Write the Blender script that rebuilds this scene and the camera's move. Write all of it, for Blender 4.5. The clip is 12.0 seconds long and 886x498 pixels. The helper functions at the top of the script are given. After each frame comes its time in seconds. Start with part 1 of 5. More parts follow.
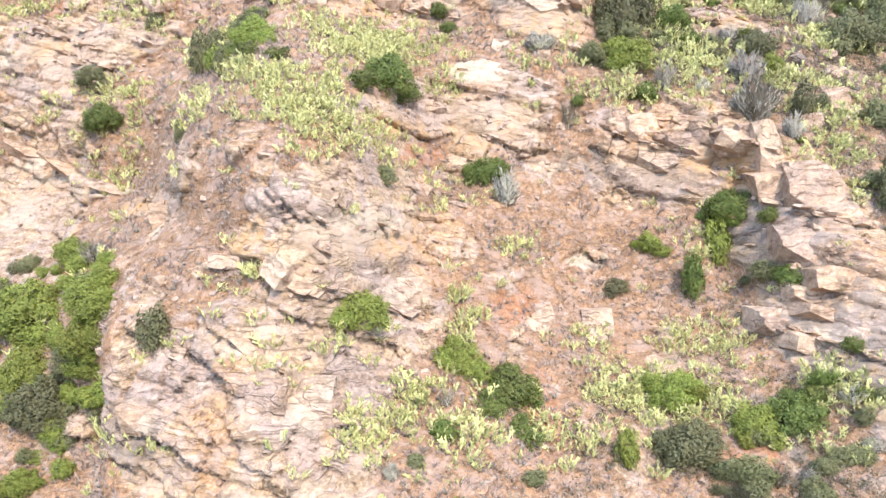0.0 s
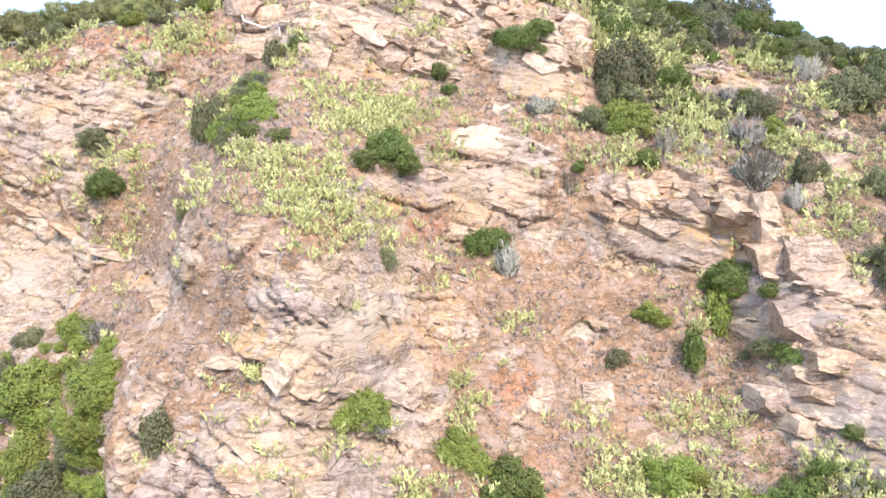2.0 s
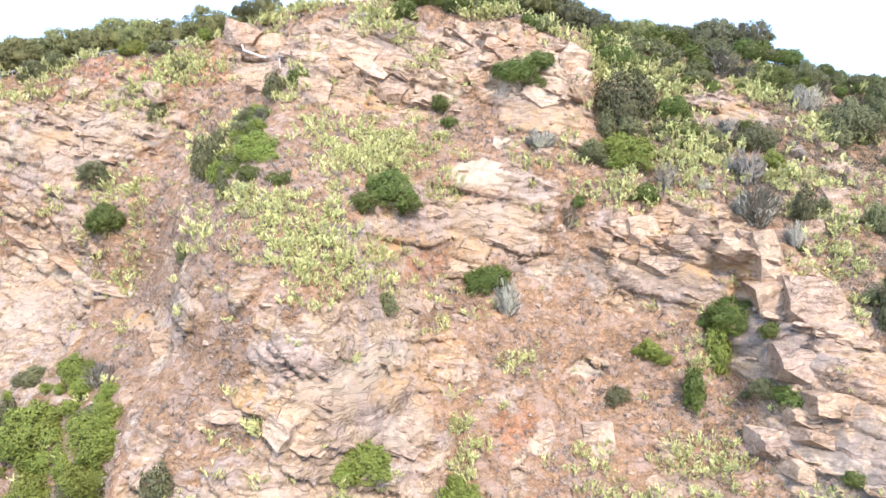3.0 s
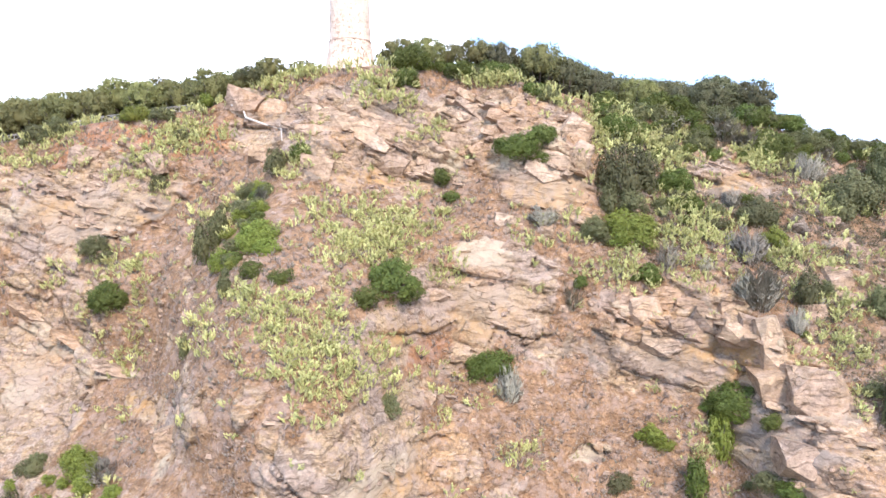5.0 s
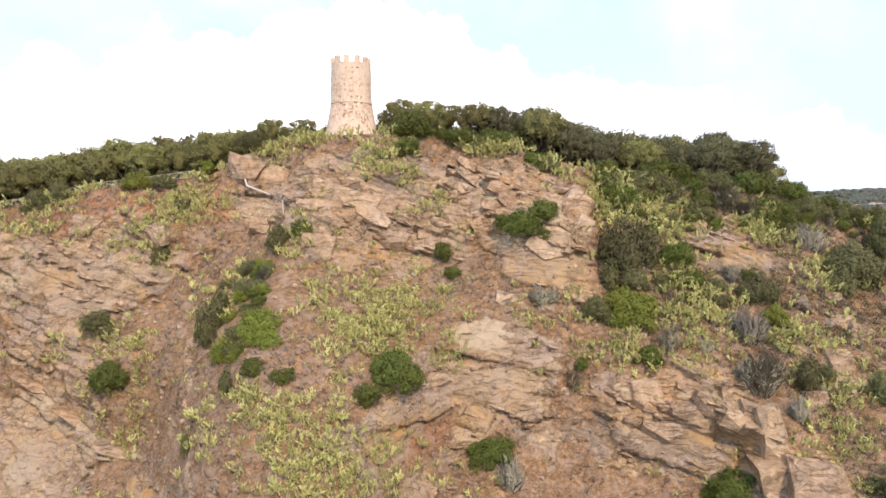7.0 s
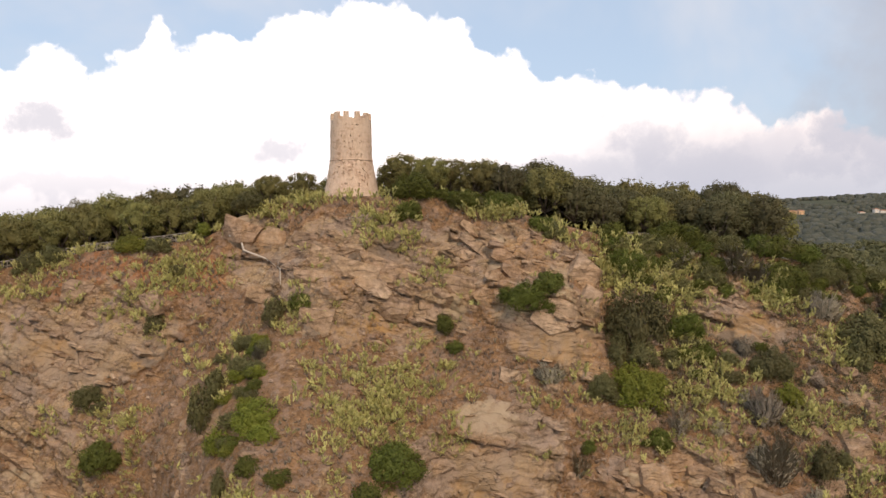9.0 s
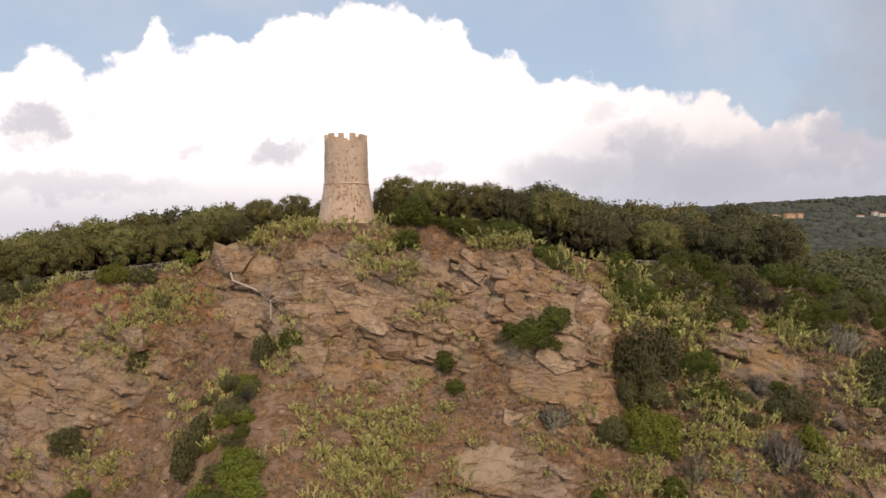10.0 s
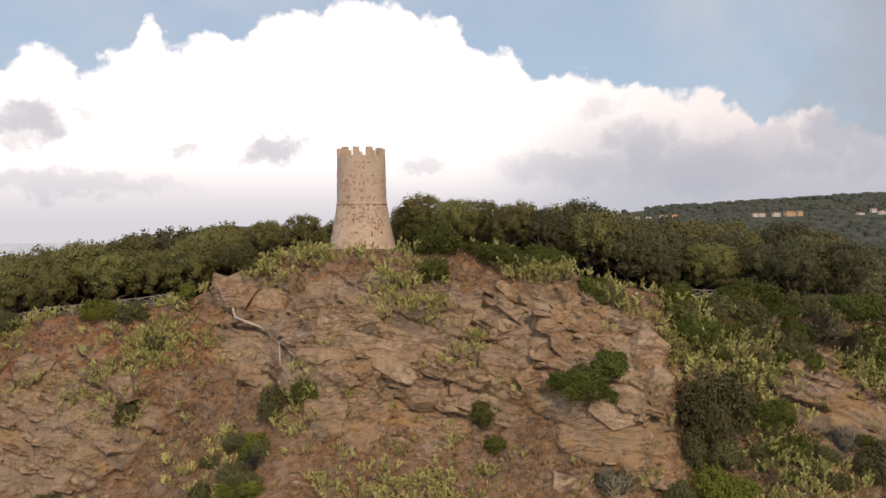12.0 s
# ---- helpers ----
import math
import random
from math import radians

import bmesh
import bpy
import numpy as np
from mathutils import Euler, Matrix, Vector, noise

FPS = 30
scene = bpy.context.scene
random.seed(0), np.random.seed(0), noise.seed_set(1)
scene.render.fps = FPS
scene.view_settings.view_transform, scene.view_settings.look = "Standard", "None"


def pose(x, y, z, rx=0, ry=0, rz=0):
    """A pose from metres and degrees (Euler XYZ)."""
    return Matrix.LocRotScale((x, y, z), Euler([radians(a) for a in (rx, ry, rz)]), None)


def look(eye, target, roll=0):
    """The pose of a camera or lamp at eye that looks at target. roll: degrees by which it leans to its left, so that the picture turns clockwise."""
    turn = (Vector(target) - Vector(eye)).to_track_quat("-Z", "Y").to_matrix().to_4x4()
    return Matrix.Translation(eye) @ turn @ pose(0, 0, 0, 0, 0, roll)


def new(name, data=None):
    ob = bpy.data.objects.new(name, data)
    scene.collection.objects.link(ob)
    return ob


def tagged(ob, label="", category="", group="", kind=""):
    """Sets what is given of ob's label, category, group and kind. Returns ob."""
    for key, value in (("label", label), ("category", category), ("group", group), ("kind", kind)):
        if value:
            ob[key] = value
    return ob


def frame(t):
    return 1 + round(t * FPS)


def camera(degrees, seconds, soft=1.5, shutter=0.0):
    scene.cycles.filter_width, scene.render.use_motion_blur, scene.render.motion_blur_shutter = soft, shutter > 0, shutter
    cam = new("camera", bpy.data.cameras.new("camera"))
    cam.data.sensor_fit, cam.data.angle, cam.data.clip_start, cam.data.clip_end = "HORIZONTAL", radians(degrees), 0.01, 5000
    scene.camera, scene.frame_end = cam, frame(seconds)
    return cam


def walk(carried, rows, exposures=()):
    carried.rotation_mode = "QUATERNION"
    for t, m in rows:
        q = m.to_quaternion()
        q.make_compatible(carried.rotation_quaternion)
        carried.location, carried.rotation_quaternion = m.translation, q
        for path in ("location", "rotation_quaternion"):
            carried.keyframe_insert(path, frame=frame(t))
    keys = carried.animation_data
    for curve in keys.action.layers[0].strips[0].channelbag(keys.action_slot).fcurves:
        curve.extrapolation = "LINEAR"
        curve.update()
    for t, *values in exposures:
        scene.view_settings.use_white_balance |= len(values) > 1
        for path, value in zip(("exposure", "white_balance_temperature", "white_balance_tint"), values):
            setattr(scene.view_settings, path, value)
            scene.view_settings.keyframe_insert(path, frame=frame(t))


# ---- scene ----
cam = camera(63.6, 12.0)
METRES, EYE, TILT, LEAN, TURN = 60.0, 24.0, -1.8, 0.3, 0.0
ROWS = [
    (0.0, 0.0, 0.0, 0.0, -0.0, 0.0, 0.0),
    (0.5, -0.0005, -0.001, 0.0317, 0.02, -0.01, 0.01),
    (1.0, -0.0008, -0.002, 0.0601, 0.05, -0.01, 0.01),
    (1.5, -0.0007, -0.0028, 0.0958, 0.07, -0.04, 0.06),
    (2.0, -0.0, -0.0032, 0.1318, 0.1, -0.05, 0.09),
    (2.5, 0.0005, -0.0034, 0.1687, 0.12, -0.08, 0.14),
    (3.0, 0.0008, -0.0034, 0.2034, 0.14, -0.12, 0.15),
    (5.0, -0.002, -0.0022, 0.3624, 0.19, -0.13, 0.18),
    (5.5, -0.0022, -0.0021, 0.4002, 0.21, -0.08, 0.16),
    (6.0, -0.0022, -0.0026, 0.4442, 0.23, -0.1, 0.15),
    (6.5, -0.002, -0.003, 0.4853, 0.25, -0.09, 0.14),
    (7.0, -0.0021, -0.0028, 0.5234, 0.26, -0.1, 0.14),
    (9.0, -0.0018, 0.0452, 0.6701, 0.44, 0.08, 0.12),
    (9.5, -0.002, 0.0831, 0.7033, 0.38, 0.11, 0.13),
    (10.0, -0.0059, 0.1267, 0.7339, 0.28, 0.18, 0.13),
    (10.5, -0.0163, 0.1726, 0.7583, 0.16, 0.14, 0.18),
    (11.0, -0.032, 0.22, 0.7752, 0.05, 0.07, 0.24),
    (11.5, -0.0521, 0.2686, 0.789, -0.02, -0.0, 0.29),
    (12.0, -0.0762, 0.3177, 0.8002, -0.08, -0.05, 0.37),
]
EXPOSURES = [(0.0, 1.55, 5150, 11), (3.0, 1.46, 5100, 11), (5.0, 1.22, 5200, 12), (6.0, 0.98, 5500, 12), (7.0, 0.55, 6050, 12),
             (8.8, -0.22, 6900, 14), (10.0, -0.51, 6880, 14), (12.0, -0.59, 6850, 13)]
walk(cam, [(t, pose(0, 0, EYE, TILT, LEAN, TURN) @ pose(METRES * x, METRES * y, METRES * z, 90 + pitch, roll, yaw)) for t, x, y, z, yaw, pitch, roll in ROWS], EXPOSURES)

# ---- world and sun ----
SUN_AZ, SUN_EL = radians(163), radians(38)      # clockwise from the way inland; height
world = bpy.data.worlds.new("world")
scene.world = world
world.use_nodes = True


class Graph:
    """Short hand for node trees: g("Type", {input: value or socket}, setting=value) gives the first output."""

    def __init__(self, tree):
        self.tree = tree
        tree.nodes.clear()

    def __call__(self, kind, inputs=None, out=0, **settings):
        node = self.tree.nodes.new(kind)
        if "operation" in settings:
            node.operation = settings["operation"]
        if "use_clamp" in settings:
            node.use_clamp = settings["use_clamp"]
        if "data_type" in settings:
            node.data_type, node.blend_type = settings["data_type"], settings["blend_type"]
        if "interpolation_type" in settings:
            node.interpolation_type = settings["interpolation_type"]
        if "feature" in settings:
            node.feature = settings["feature"]
        if "attribute_name" in settings:
            node.attribute_name = settings["attribute_name"]
        if "sky_type" in settings:
            node.sky_type, node.sun_disc = settings["sky_type"], settings["sun_disc"]
            node.sun_elevation, node.sun_rotation, node.dust_density = settings["sun_elevation"], settings["sun_rotation"], settings["dust_density"]
        for key, value in (inputs or {}).items():
            socket = node.inputs[key]
            if isinstance(value, bpy.types.NodeSocket):
                self.tree.links.new(value, socket)
            else:
                socket.default_value = (*value, 1) if socket.type == "RGBA" and len(value) == 3 else value
        return node.outputs[out] if node.outputs else node

    def math(self, op, a, b=0.0, c=0.0, clamp=False):
        return self("ShaderNodeMath", {0: a, 1: b, 2: c}, operation=op, use_clamp=clamp)

    def mix(self, f, a, b, blend="MIX"):
        col = lambda v: (*v, 1) if isinstance(v, tuple) and len(v) == 3 else v
        return self("ShaderNodeMix", {0: f, 6: col(a), 7: col(b)}, out=2, data_type="RGBA", blend_type=blend)

    def span(self, v, a, b, c=0.0, d=1.0, smooth=True):
        return self("ShaderNodeMapRange", {0: v, 1: a, 2: b, 3: c, 4: d}, interpolation_type="SMOOTHSTEP" if smooth else "LINEAR")

    def noise(self, vec, scale, detail=4.0, rough=0.55, warp=0.0, out=0):
        return self("ShaderNodeTexNoise", {"Vector": vec, "Scale": scale, "Detail": detail, "Roughness": rough, "Distortion": warp}, out=out)

    def ramp(self, f, stops):
        node = self.tree.nodes.new("ShaderNodeValToRGB")
        self.tree.links.new(f, node.inputs[0])
        ramp = node.color_ramp
        while len(ramp.elements) < len(stops):
            ramp.elements.new(0.5)
        for e, (p, c) in zip(ramp.elements, stops):
            e.position, e.color = p, ((c, c, c, 1) if isinstance(c, float) else (*c, 1))
        return node.outputs[0]


# The cumulus crest: azimuth from -0.6 to 0.6 and height up to 0.4, as shares.
CREST = [(0.044, 0.526), (0.073, 0.596), (0.098, 0.584), (0.113, 0.547), (0.146, 0.576), (0.165, 0.637), (0.175, 0.708), (0.188, 0.695), (0.196, 0.636), (0.213, 0.606), (0.228, 0.664),
    (0.255, 0.684), (0.266, 0.651), (0.291, 0.728), (0.335, 0.767), (0.398, 0.800), (0.469, 0.773), (0.515, 0.736), (0.534, 0.667), (0.579, 0.656), (0.595, 0.608), (0.608, 0.546),
    (0.687, 0.536), (0.712, 0.488), (0.748, 0.503), (0.778, 0.450), (0.795, 0.481), (0.824, 0.443), (0.846, 0.385), (0.899, 0.398), (0.930, 0.335), (0.963, 0.293)]
# Shaded hollows of the cloud: azimuth, height, half width, half height, depth.
HOLLOWS = [(-0.515, 0.132, 0.034, 0.020, 1.0), (-0.533, 0.114, 0.016, 0.011, 0.6), (-0.225, 0.111, 0.036, 0.014, 0.9), (-0.341, 0.106, 0.024, 0.006, 0.6), (-0.459, 0.148, 0.016, 0.005, 0.5),
           (0.272, 0.099, 0.033, 0.035, 0.75), (0.510, 0.114, 0.036, 0.032, 1.0), (0.540, 0.095, 0.032, 0.040, 0.9), (0.217, 0.158, 0.028, 0.014, 0.4), (0.422, 0.092, 0.047, 0.024, 0.5),
           (0.171, 0.080, 0.071, 0.021, 0.6), (-0.032, 0.079, 0.032, 0.009, 0.5), (0.347, 0.070, 0.087, 0.028, 0.7), (0.473, 0.082, 0.040, 0.017, 0.7), (-0.493, 0.054, 0.127, 0.014, 0.5)]


def build_sky():
    g = Graph(world.node_tree)
    way = g("ShaderNodeTexCoord")
    x, y, z = (g("ShaderNodeSeparateXYZ", {0: way}, out=i) for i in range(3))
    az = g.math("ARCTAN2", x, y)
    el = g.math("ARCSINE", z)
    blue = g("ShaderNodeTexSky", sky_type="NISHITA", sun_disc=False, sun_elevation=SUN_EL, sun_rotation=SUN_AZ, dust_density=2.0)
    blue = g.mix(1.0, blue, (0.17, 0.175, 0.18), "MULTIPLY")
    # the cumulus bank: its crest along the azimuth, then billows on it
    crest = g.ramp(g.span(az, -0.6, 0.6, smooth=False), CREST)
    big = g.noise(way, 9.0, 2.0, 0.5)
    fine = g("ShaderNodeTexVoronoi", {"Vector": g.mix(0.06, way, g.noise(way, 14.0, 4.0, out=1)), "Scale": 22.0, "Detail": 2.0}, feature="SMOOTH_F1")
    fray = g.noise(way, 60.0, 5.0, 0.6)
    bulge = g.math("ADD", g.math("MULTIPLY", g.math("SUBTRACT", big, 0.5), 0.012), g.math("MULTIPLY", g.math("SUBTRACT", 0.35, fine), 0.045))
    bulge = g.math("ADD", bulge, g.math("MULTIPLY", g.math("SUBTRACT", fray, 0.5), 0.028))
    over = g.math("SUBTRACT", g.math("ADD", g.math("MULTIPLY", crest, 0.4), bulge), el)
    body = g.span(over, -0.004, 0.012)
    # shaded hollows, and the grey haze towards the horizon
    drift = g.noise(way, 15.0, 6.0, 0.68, out=1)
    dx, dy = (g.math("MULTIPLY", g.math("SUBTRACT", g("ShaderNodeSeparateXYZ", {0: drift}, out=i), 0.5), 0.13) for i in range(2))
    wa, we = g.math("ADD", az, dx), g.math("MULTIPLY_ADD", dy, 0.7, el)
    grey = 0.0
    for a, e, w, h, much in HOLLOWS:
        u = g.math("POWER", g.math("ABSOLUTE", g.math("DIVIDE", g.math("SUBTRACT", wa, a), w)), 2.0)
        v = g.math("POWER", g.math("ABSOLUTE", g.math("DIVIDE", g.math("SUBTRACT", we, e), h)), 2.0)
        grey = g.math("MAXIMUM", g.span(g.math("ADD", u, v), 2.2, 0.0, 0.0, much), grey)
    side = g.span(az, 0.05, 0.5)
    white = g.mix(side, (1.9, 1.82, 1.8), (1.48, 1.36, 1.34))
    cloud = white
    puff = g("ShaderNodeTexVoronoi", {"Vector": g.mix(0.08, way, g.noise(way, 9.0, 4.0, out=1)), "Scale": 13.0, "Detail": 3.0, "Roughness": 0.6}, feature="SMOOTH_F1")
    cloud = g.mix(g.math("MULTIPLY", g.math("MULTIPLY", g.span(puff, 0.25, 0.6), g.span(az, 0.0, 0.3)), g.span(over, 0.0, 0.1, 0.1, 0.5)), cloud, (0.66, 0.66, 0.75))
    low = g.math("MULTIPLY", g.span(g.math("MULTIPLY_ADD", g.span(az, 0.0, 0.3), -0.03, el), 0.13, 0.0), 0.85)
    cloud = g.mix(low, cloud, g.mix(g.span(az, -0.05, 0.3), (0.86, 0.88, 1.0), (0.72, 0.78, 0.92)))
    cloud = g.mix(g.math("MULTIPLY", grey, 0.75), cloud, (0.66, 0.70, 0.84))
    thin = g.math("MULTIPLY_ADD", g.span(g.noise(way, 2.2, 5.0, 0.6, 0.4), 0.42, 0.72), 0.55, 0.0)
    blue = g.mix(0.62, blue, (0.72, 0.92, 1.16))
    sky = g.mix(thin, blue, (0.98, 1.0, 1.06))
    sky = g.mix(g.math("MULTIPLY", g.span(g.math("MULTIPLY_ADD", g.noise(way, 5.0, 5.0, 0.6), 0.35, az), 0.60, 0.74), 0.75), sky, (0.60, 0.64, 0.74))
    sky = g.mix(body, sky, cloud)
    below = g.span(el, -0.01, -0.06)
    sky = g.mix(below, sky, (0.22, 0.25, 0.28))
    g("ShaderNodeOutputWorld", {0: g("ShaderNodeBackground", {"Color": sky, "Strength": 1.0})})


build_sky()
sun = new("sun", bpy.data.lights.new("sun", "SUN"))
sun.data.energy, sun.data.angle, sun.data.color = 2.8, radians(10), (1.0, 0.80, 0.58)
sun.matrix_world = look((math.sin(SUN_AZ) * math.cos(SUN_EL) * 300, math.cos(SUN_AZ) * math.cos(SUN_EL) * 300, math.sin(SUN_EL) * 300), (0, 0, 0))

# ---- materials ----
def material(name):
    m = bpy.data.materials.new(name)
    m.use_nodes = True
    return m, Graph(m.node_tree)


def finish(g, color, rough=0.9, bump=None, strength=0.5, distance=0.05, specular=0.3, through_light=0.0):
    shade = {"Base Color": color, "Roughness": rough, "Specular IOR Level": specular}
    if bump is not None:
        shade["Normal"] = g("ShaderNodeBump", {"Height": bump, "Strength": strength, "Distance": distance})
    s = g("ShaderNodeBsdfPrincipled", shade)
    if through_light:
        s = g("ShaderNodeMixShader", {0: through_light, 1: s, 2: g("ShaderNodeBsdfTranslucent", {"Color": color})})
    g("ShaderNodeOutputMaterial", {0: s})


def leaf_material(name, dark, light, tip=None, rough=0.65, through_light=0.25, scale=0.9):
    m, g = material(name)
    island = g("ShaderNodeNewGeometry", out=8)
    thing = g("ShaderNodeObjectInfo", out=5)
    where = g("ShaderNodeTexCoord", out=3)
    c = g.mix(island, dark, light)
    c = g.mix(g.math("MULTIPLY", g.span(g.noise(where, scale, 3.0), 0.45, 0.7), 0.6), c, tip or light)
    hue = g("ShaderNodeHueSaturation", {"Hue": g.math("MULTIPLY_ADD", thing, 0.03, 0.487), "Saturation": 1.0,
                                        "Value": g.math("MULTIPLY_ADD", thing, 0.4, 0.8), "Color": c})
    finish(g, hue, rough, None, specular=0.25, through_light=through_light)
    return m


def rock_colour(g, p):
    """Bedded sandstone: ochre, pink-grey and pale beds, stained and cracked. Gives colour and height."""
    warp = g.noise(p, 0.25, 3.0, out=1)
    q = g("ShaderNodeVectorMath", {0: p, 1: g("ShaderNodeVectorMath", {0: warp, "Scale": 3.0}, operation="SCALE")}, operation="ADD")
    beds = g("ShaderNodeMapping", {"Vector": q, "Rotation": (0.0, 0.36, 0.0), "Scale": (0.12, 0.12, 1.0)})
    band = g.noise(beds, 1.1, 5.0, 0.65)
    patch = g.noise(p, 0.16, 4.0, 0.6, 0.5)
    c = g.ramp(band, [(0.25, (0.166, 0.122, 0.083)), (0.42, (0.278, 0.207, 0.134)), (0.52, (0.347, 0.255, 0.159)), (0.62, (0.407, 0.313, 0.202)), (0.75, (0.271, 0.214, 0.156))])
    c = g.mix(g.math("MULTIPLY", g.span(patch, 0.48, 0.60), 0.8), c, (0.285, 0.232, 0.200))
    c = g.mix(g.math("MULTIPLY", g.span(g.noise(p, 0.11, 3.0, 0.6), 0.52, 0.64), 0.6), c, (0.354, 0.211, 0.094))
    grain = g.noise(p, 2.6, 8.0, 0.7)
    c = g.mix(0.8, c, g.ramp(grain, [(0.3, (0.45, 0.43, 0.42)), (0.5, (0.98, 0.98, 0.98)), (0.7, (1.5, 1.45, 1.4))]), "MULTIPLY")
    line = g.noise(g("ShaderNodeMapping", {"Vector": q, "Rotation": (0.0, 0.33, 0.0), "Scale": (0.18, 0.18, 2.4)}), 1.6, 4.0, 0.6)
    c = g.mix(g.math("MULTIPLY", g.span(line, 0.46, 0.36), 0.55), c, (0.15, 0.105, 0.075))
    c = g.mix(g.math("MULTIPLY", g.span(line, 0.56, 0.68), 0.5), c, (0.50, 0.43, 0.36))
    c = g.mix(1.0, mottled(g, p, c, 0.55), (1.04, 1.02, 1.0), "MULTIPLY")
    bent = g("ShaderNodeVectorMath", {0: q, 1: g("ShaderNodeVectorMath", {0: g.noise(p, 1.1, 4.0, 0.6, out=1), "Scale": 0.3}, operation="SCALE")}, operation="ADD")
    joint = g("ShaderNodeTexVoronoi", {"Vector": g("ShaderNodeMapping", {"Vector": bent, "Rotation": (0.0, 0.33, 0.0), "Scale": (0.36, 0.36, 0.95)}), "Scale": 1.0}, feature="DISTANCE_TO_EDGE")
    split = g("ShaderNodeTexVoronoi", {"Vector": g("ShaderNodeMapping", {"Vector": bent, "Rotation": (0.0, 0.45, 0.0), "Scale": (0.7, 0.7, 2.6)}), "Scale": 1.0}, feature="DISTANCE_TO_EDGE")
    open_here = g.span(g.noise(p, 0.3, 3.0, 0.6), 0.48, 0.62)
    crack = g.math("MULTIPLY", g.math("MAXIMUM", g.span(joint, 0.035, 0.008), g.math("MULTIPLY", g.span(split, 0.035, 0.01), 0.35)), open_here)
    c = g.mix(g.math("MULTIPLY", crack, 0.5), c, (0.11, 0.078, 0.058))
    high = g.math("ADD", g.math("MULTIPLY", band, 0.5), g.math("MULTIPLY_ADD", grain, 0.4, g.math("MULTIPLY", g.span(line, 0.36, 0.46), 0.35)))
    return c, g.math("SUBTRACT", high, g.math("MULTIPLY", crack, 0.7))


def mottled(g, p, c, much=0.95):
    """Lichen, flakes, dust and dead growth over any of the ground, down to a hand's breadth."""
    c = g.mix(much, c, g.ramp(g.noise(p, 1.25, 8.0, 0.75), [(0.32, (0.56, 0.54, 0.53)), (0.48, (0.93, 0.92, 0.91)), (0.66, (1.42, 1.40, 1.39))]), "MULTIPLY")
    c = g.mix(g.math("MULTIPLY", g.span(g.noise(p, 1.9, 7.0, 0.72), 0.52, 0.62), 0.6), c, (0.20, 0.145, 0.11))
    c = g.mix(g.math("MULTIPLY", g.span(g.noise(p, 2.7, 7.0, 0.75), 0.56, 0.66), 0.6), c, (0.50, 0.415, 0.335))
    return g.mix(g.math("MULTIPLY", g.span(g.noise(p, 0.55, 6.0, 0.7), 0.47, 0.60), 0.5), c, (0.37, 0.288, 0.245))


def ground_material():
    m, g = material("cliff_ground")
    p = g("ShaderNodeTexCoord", out=3)
    tag = lambda n: g("ShaderNodeAttribute", out=2, attribute_name=n)
    rock, high = rock_colour(g, p)
    rock = g.mix(g.math("MULTIPLY", tag("ochre"), g.span(g.noise(p, 0.7, 5.0, 0.65), 0.36, 0.60, 0.0, 0.9)), rock, g.mix(g.noise(p, 1.7, 4.0), (0.377, 0.211, 0.078), (0.467, 0.313, 0.151)))
    rock = g.mix(g.math("MULTIPLY", tag("pale"), g.span(g.noise(p, 0.9, 5.0, 0.65), 0.36, 0.52)), rock, g.mix(g.noise(p, 2.2, 5.0, 0.7), (0.40, 0.31, 0.21), (0.53, 0.45, 0.335)))
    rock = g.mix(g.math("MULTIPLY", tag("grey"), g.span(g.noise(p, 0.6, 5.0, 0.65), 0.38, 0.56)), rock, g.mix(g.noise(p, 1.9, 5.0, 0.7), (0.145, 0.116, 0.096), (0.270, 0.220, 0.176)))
    soil = g.mix(g.noise(p, 0.5, 5.0, 0.65), (0.176, 0.106, 0.058), (0.368, 0.236, 0.138))
    soil = g.mix(g.math("MULTIPLY", g.span(g.noise(p, 1.6, 6.0, 0.7), 0.46, 0.6), 0.75), soil, (0.382, 0.260, 0.155))
    soil = g.mix(g.math("MULTIPLY", g.span(g.noise(p, 1.1, 6.0, 0.72), 0.50, 0.62), 0.55), soil, (0.335, 0.230, 0.168))
    soil = g.mix(g.span(g.noise(p, 4.5, 5.0, 0.7), 0.50, 0.66), soil, (0.138, 0.080, 0.043))
    soil = g.mix(g.math("MULTIPLY", tag("red"), 0.85), soil, g.mix(g.noise(p, 0.8, 5.0), (0.326, 0.150, 0.073), (0.407, 0.214, 0.110)))
    soil = g.mix(1.0, mottled(g, p, soil), (0.89, 0.86, 0.83), "MULTIPLY")
    plain = g.mix(g.noise(p, 0.8, 6.0, 0.65), (0.32, 0.242, 0.178), (0.43, 0.34, 0.25))
    rock = g.mix(g.math("MULTIPLY", tag("smooth"), g.span(g.noise(p, 0.5, 5.0, 0.65), 0.3, 0.5, 0.2, 0.62)), rock, plain)
    wild = g.math("ADD", tag("rock"), g.math("MULTIPLY", g.math("SUBTRACT", g.noise(p, 0.9, 6.0, 0.7), 0.5), 0.9))
    c = g.mix(g.span(wild, 0.40, 0.56), soil, rock)
    green = g.math("MULTIPLY", tag("turf"), g.span(g.noise(p, 0.02, 6.0, 0.7), 0.3, 0.6))
    c = g.mix(tag("turf"), c, g.mix(green, (0.115, 0.122, 0.082), (0.078, 0.088, 0.060)))
    c = g.mix(1.0, c, (1.0, 0.965, 0.90), "MULTIPLY")
    finish(g, c, 0.95, g.math("MULTIPLY_ADD", g.noise(p, 5.0, 6.0, 0.7), 0.4, high), 0.9, 0.26, specular=0.15)
    return m


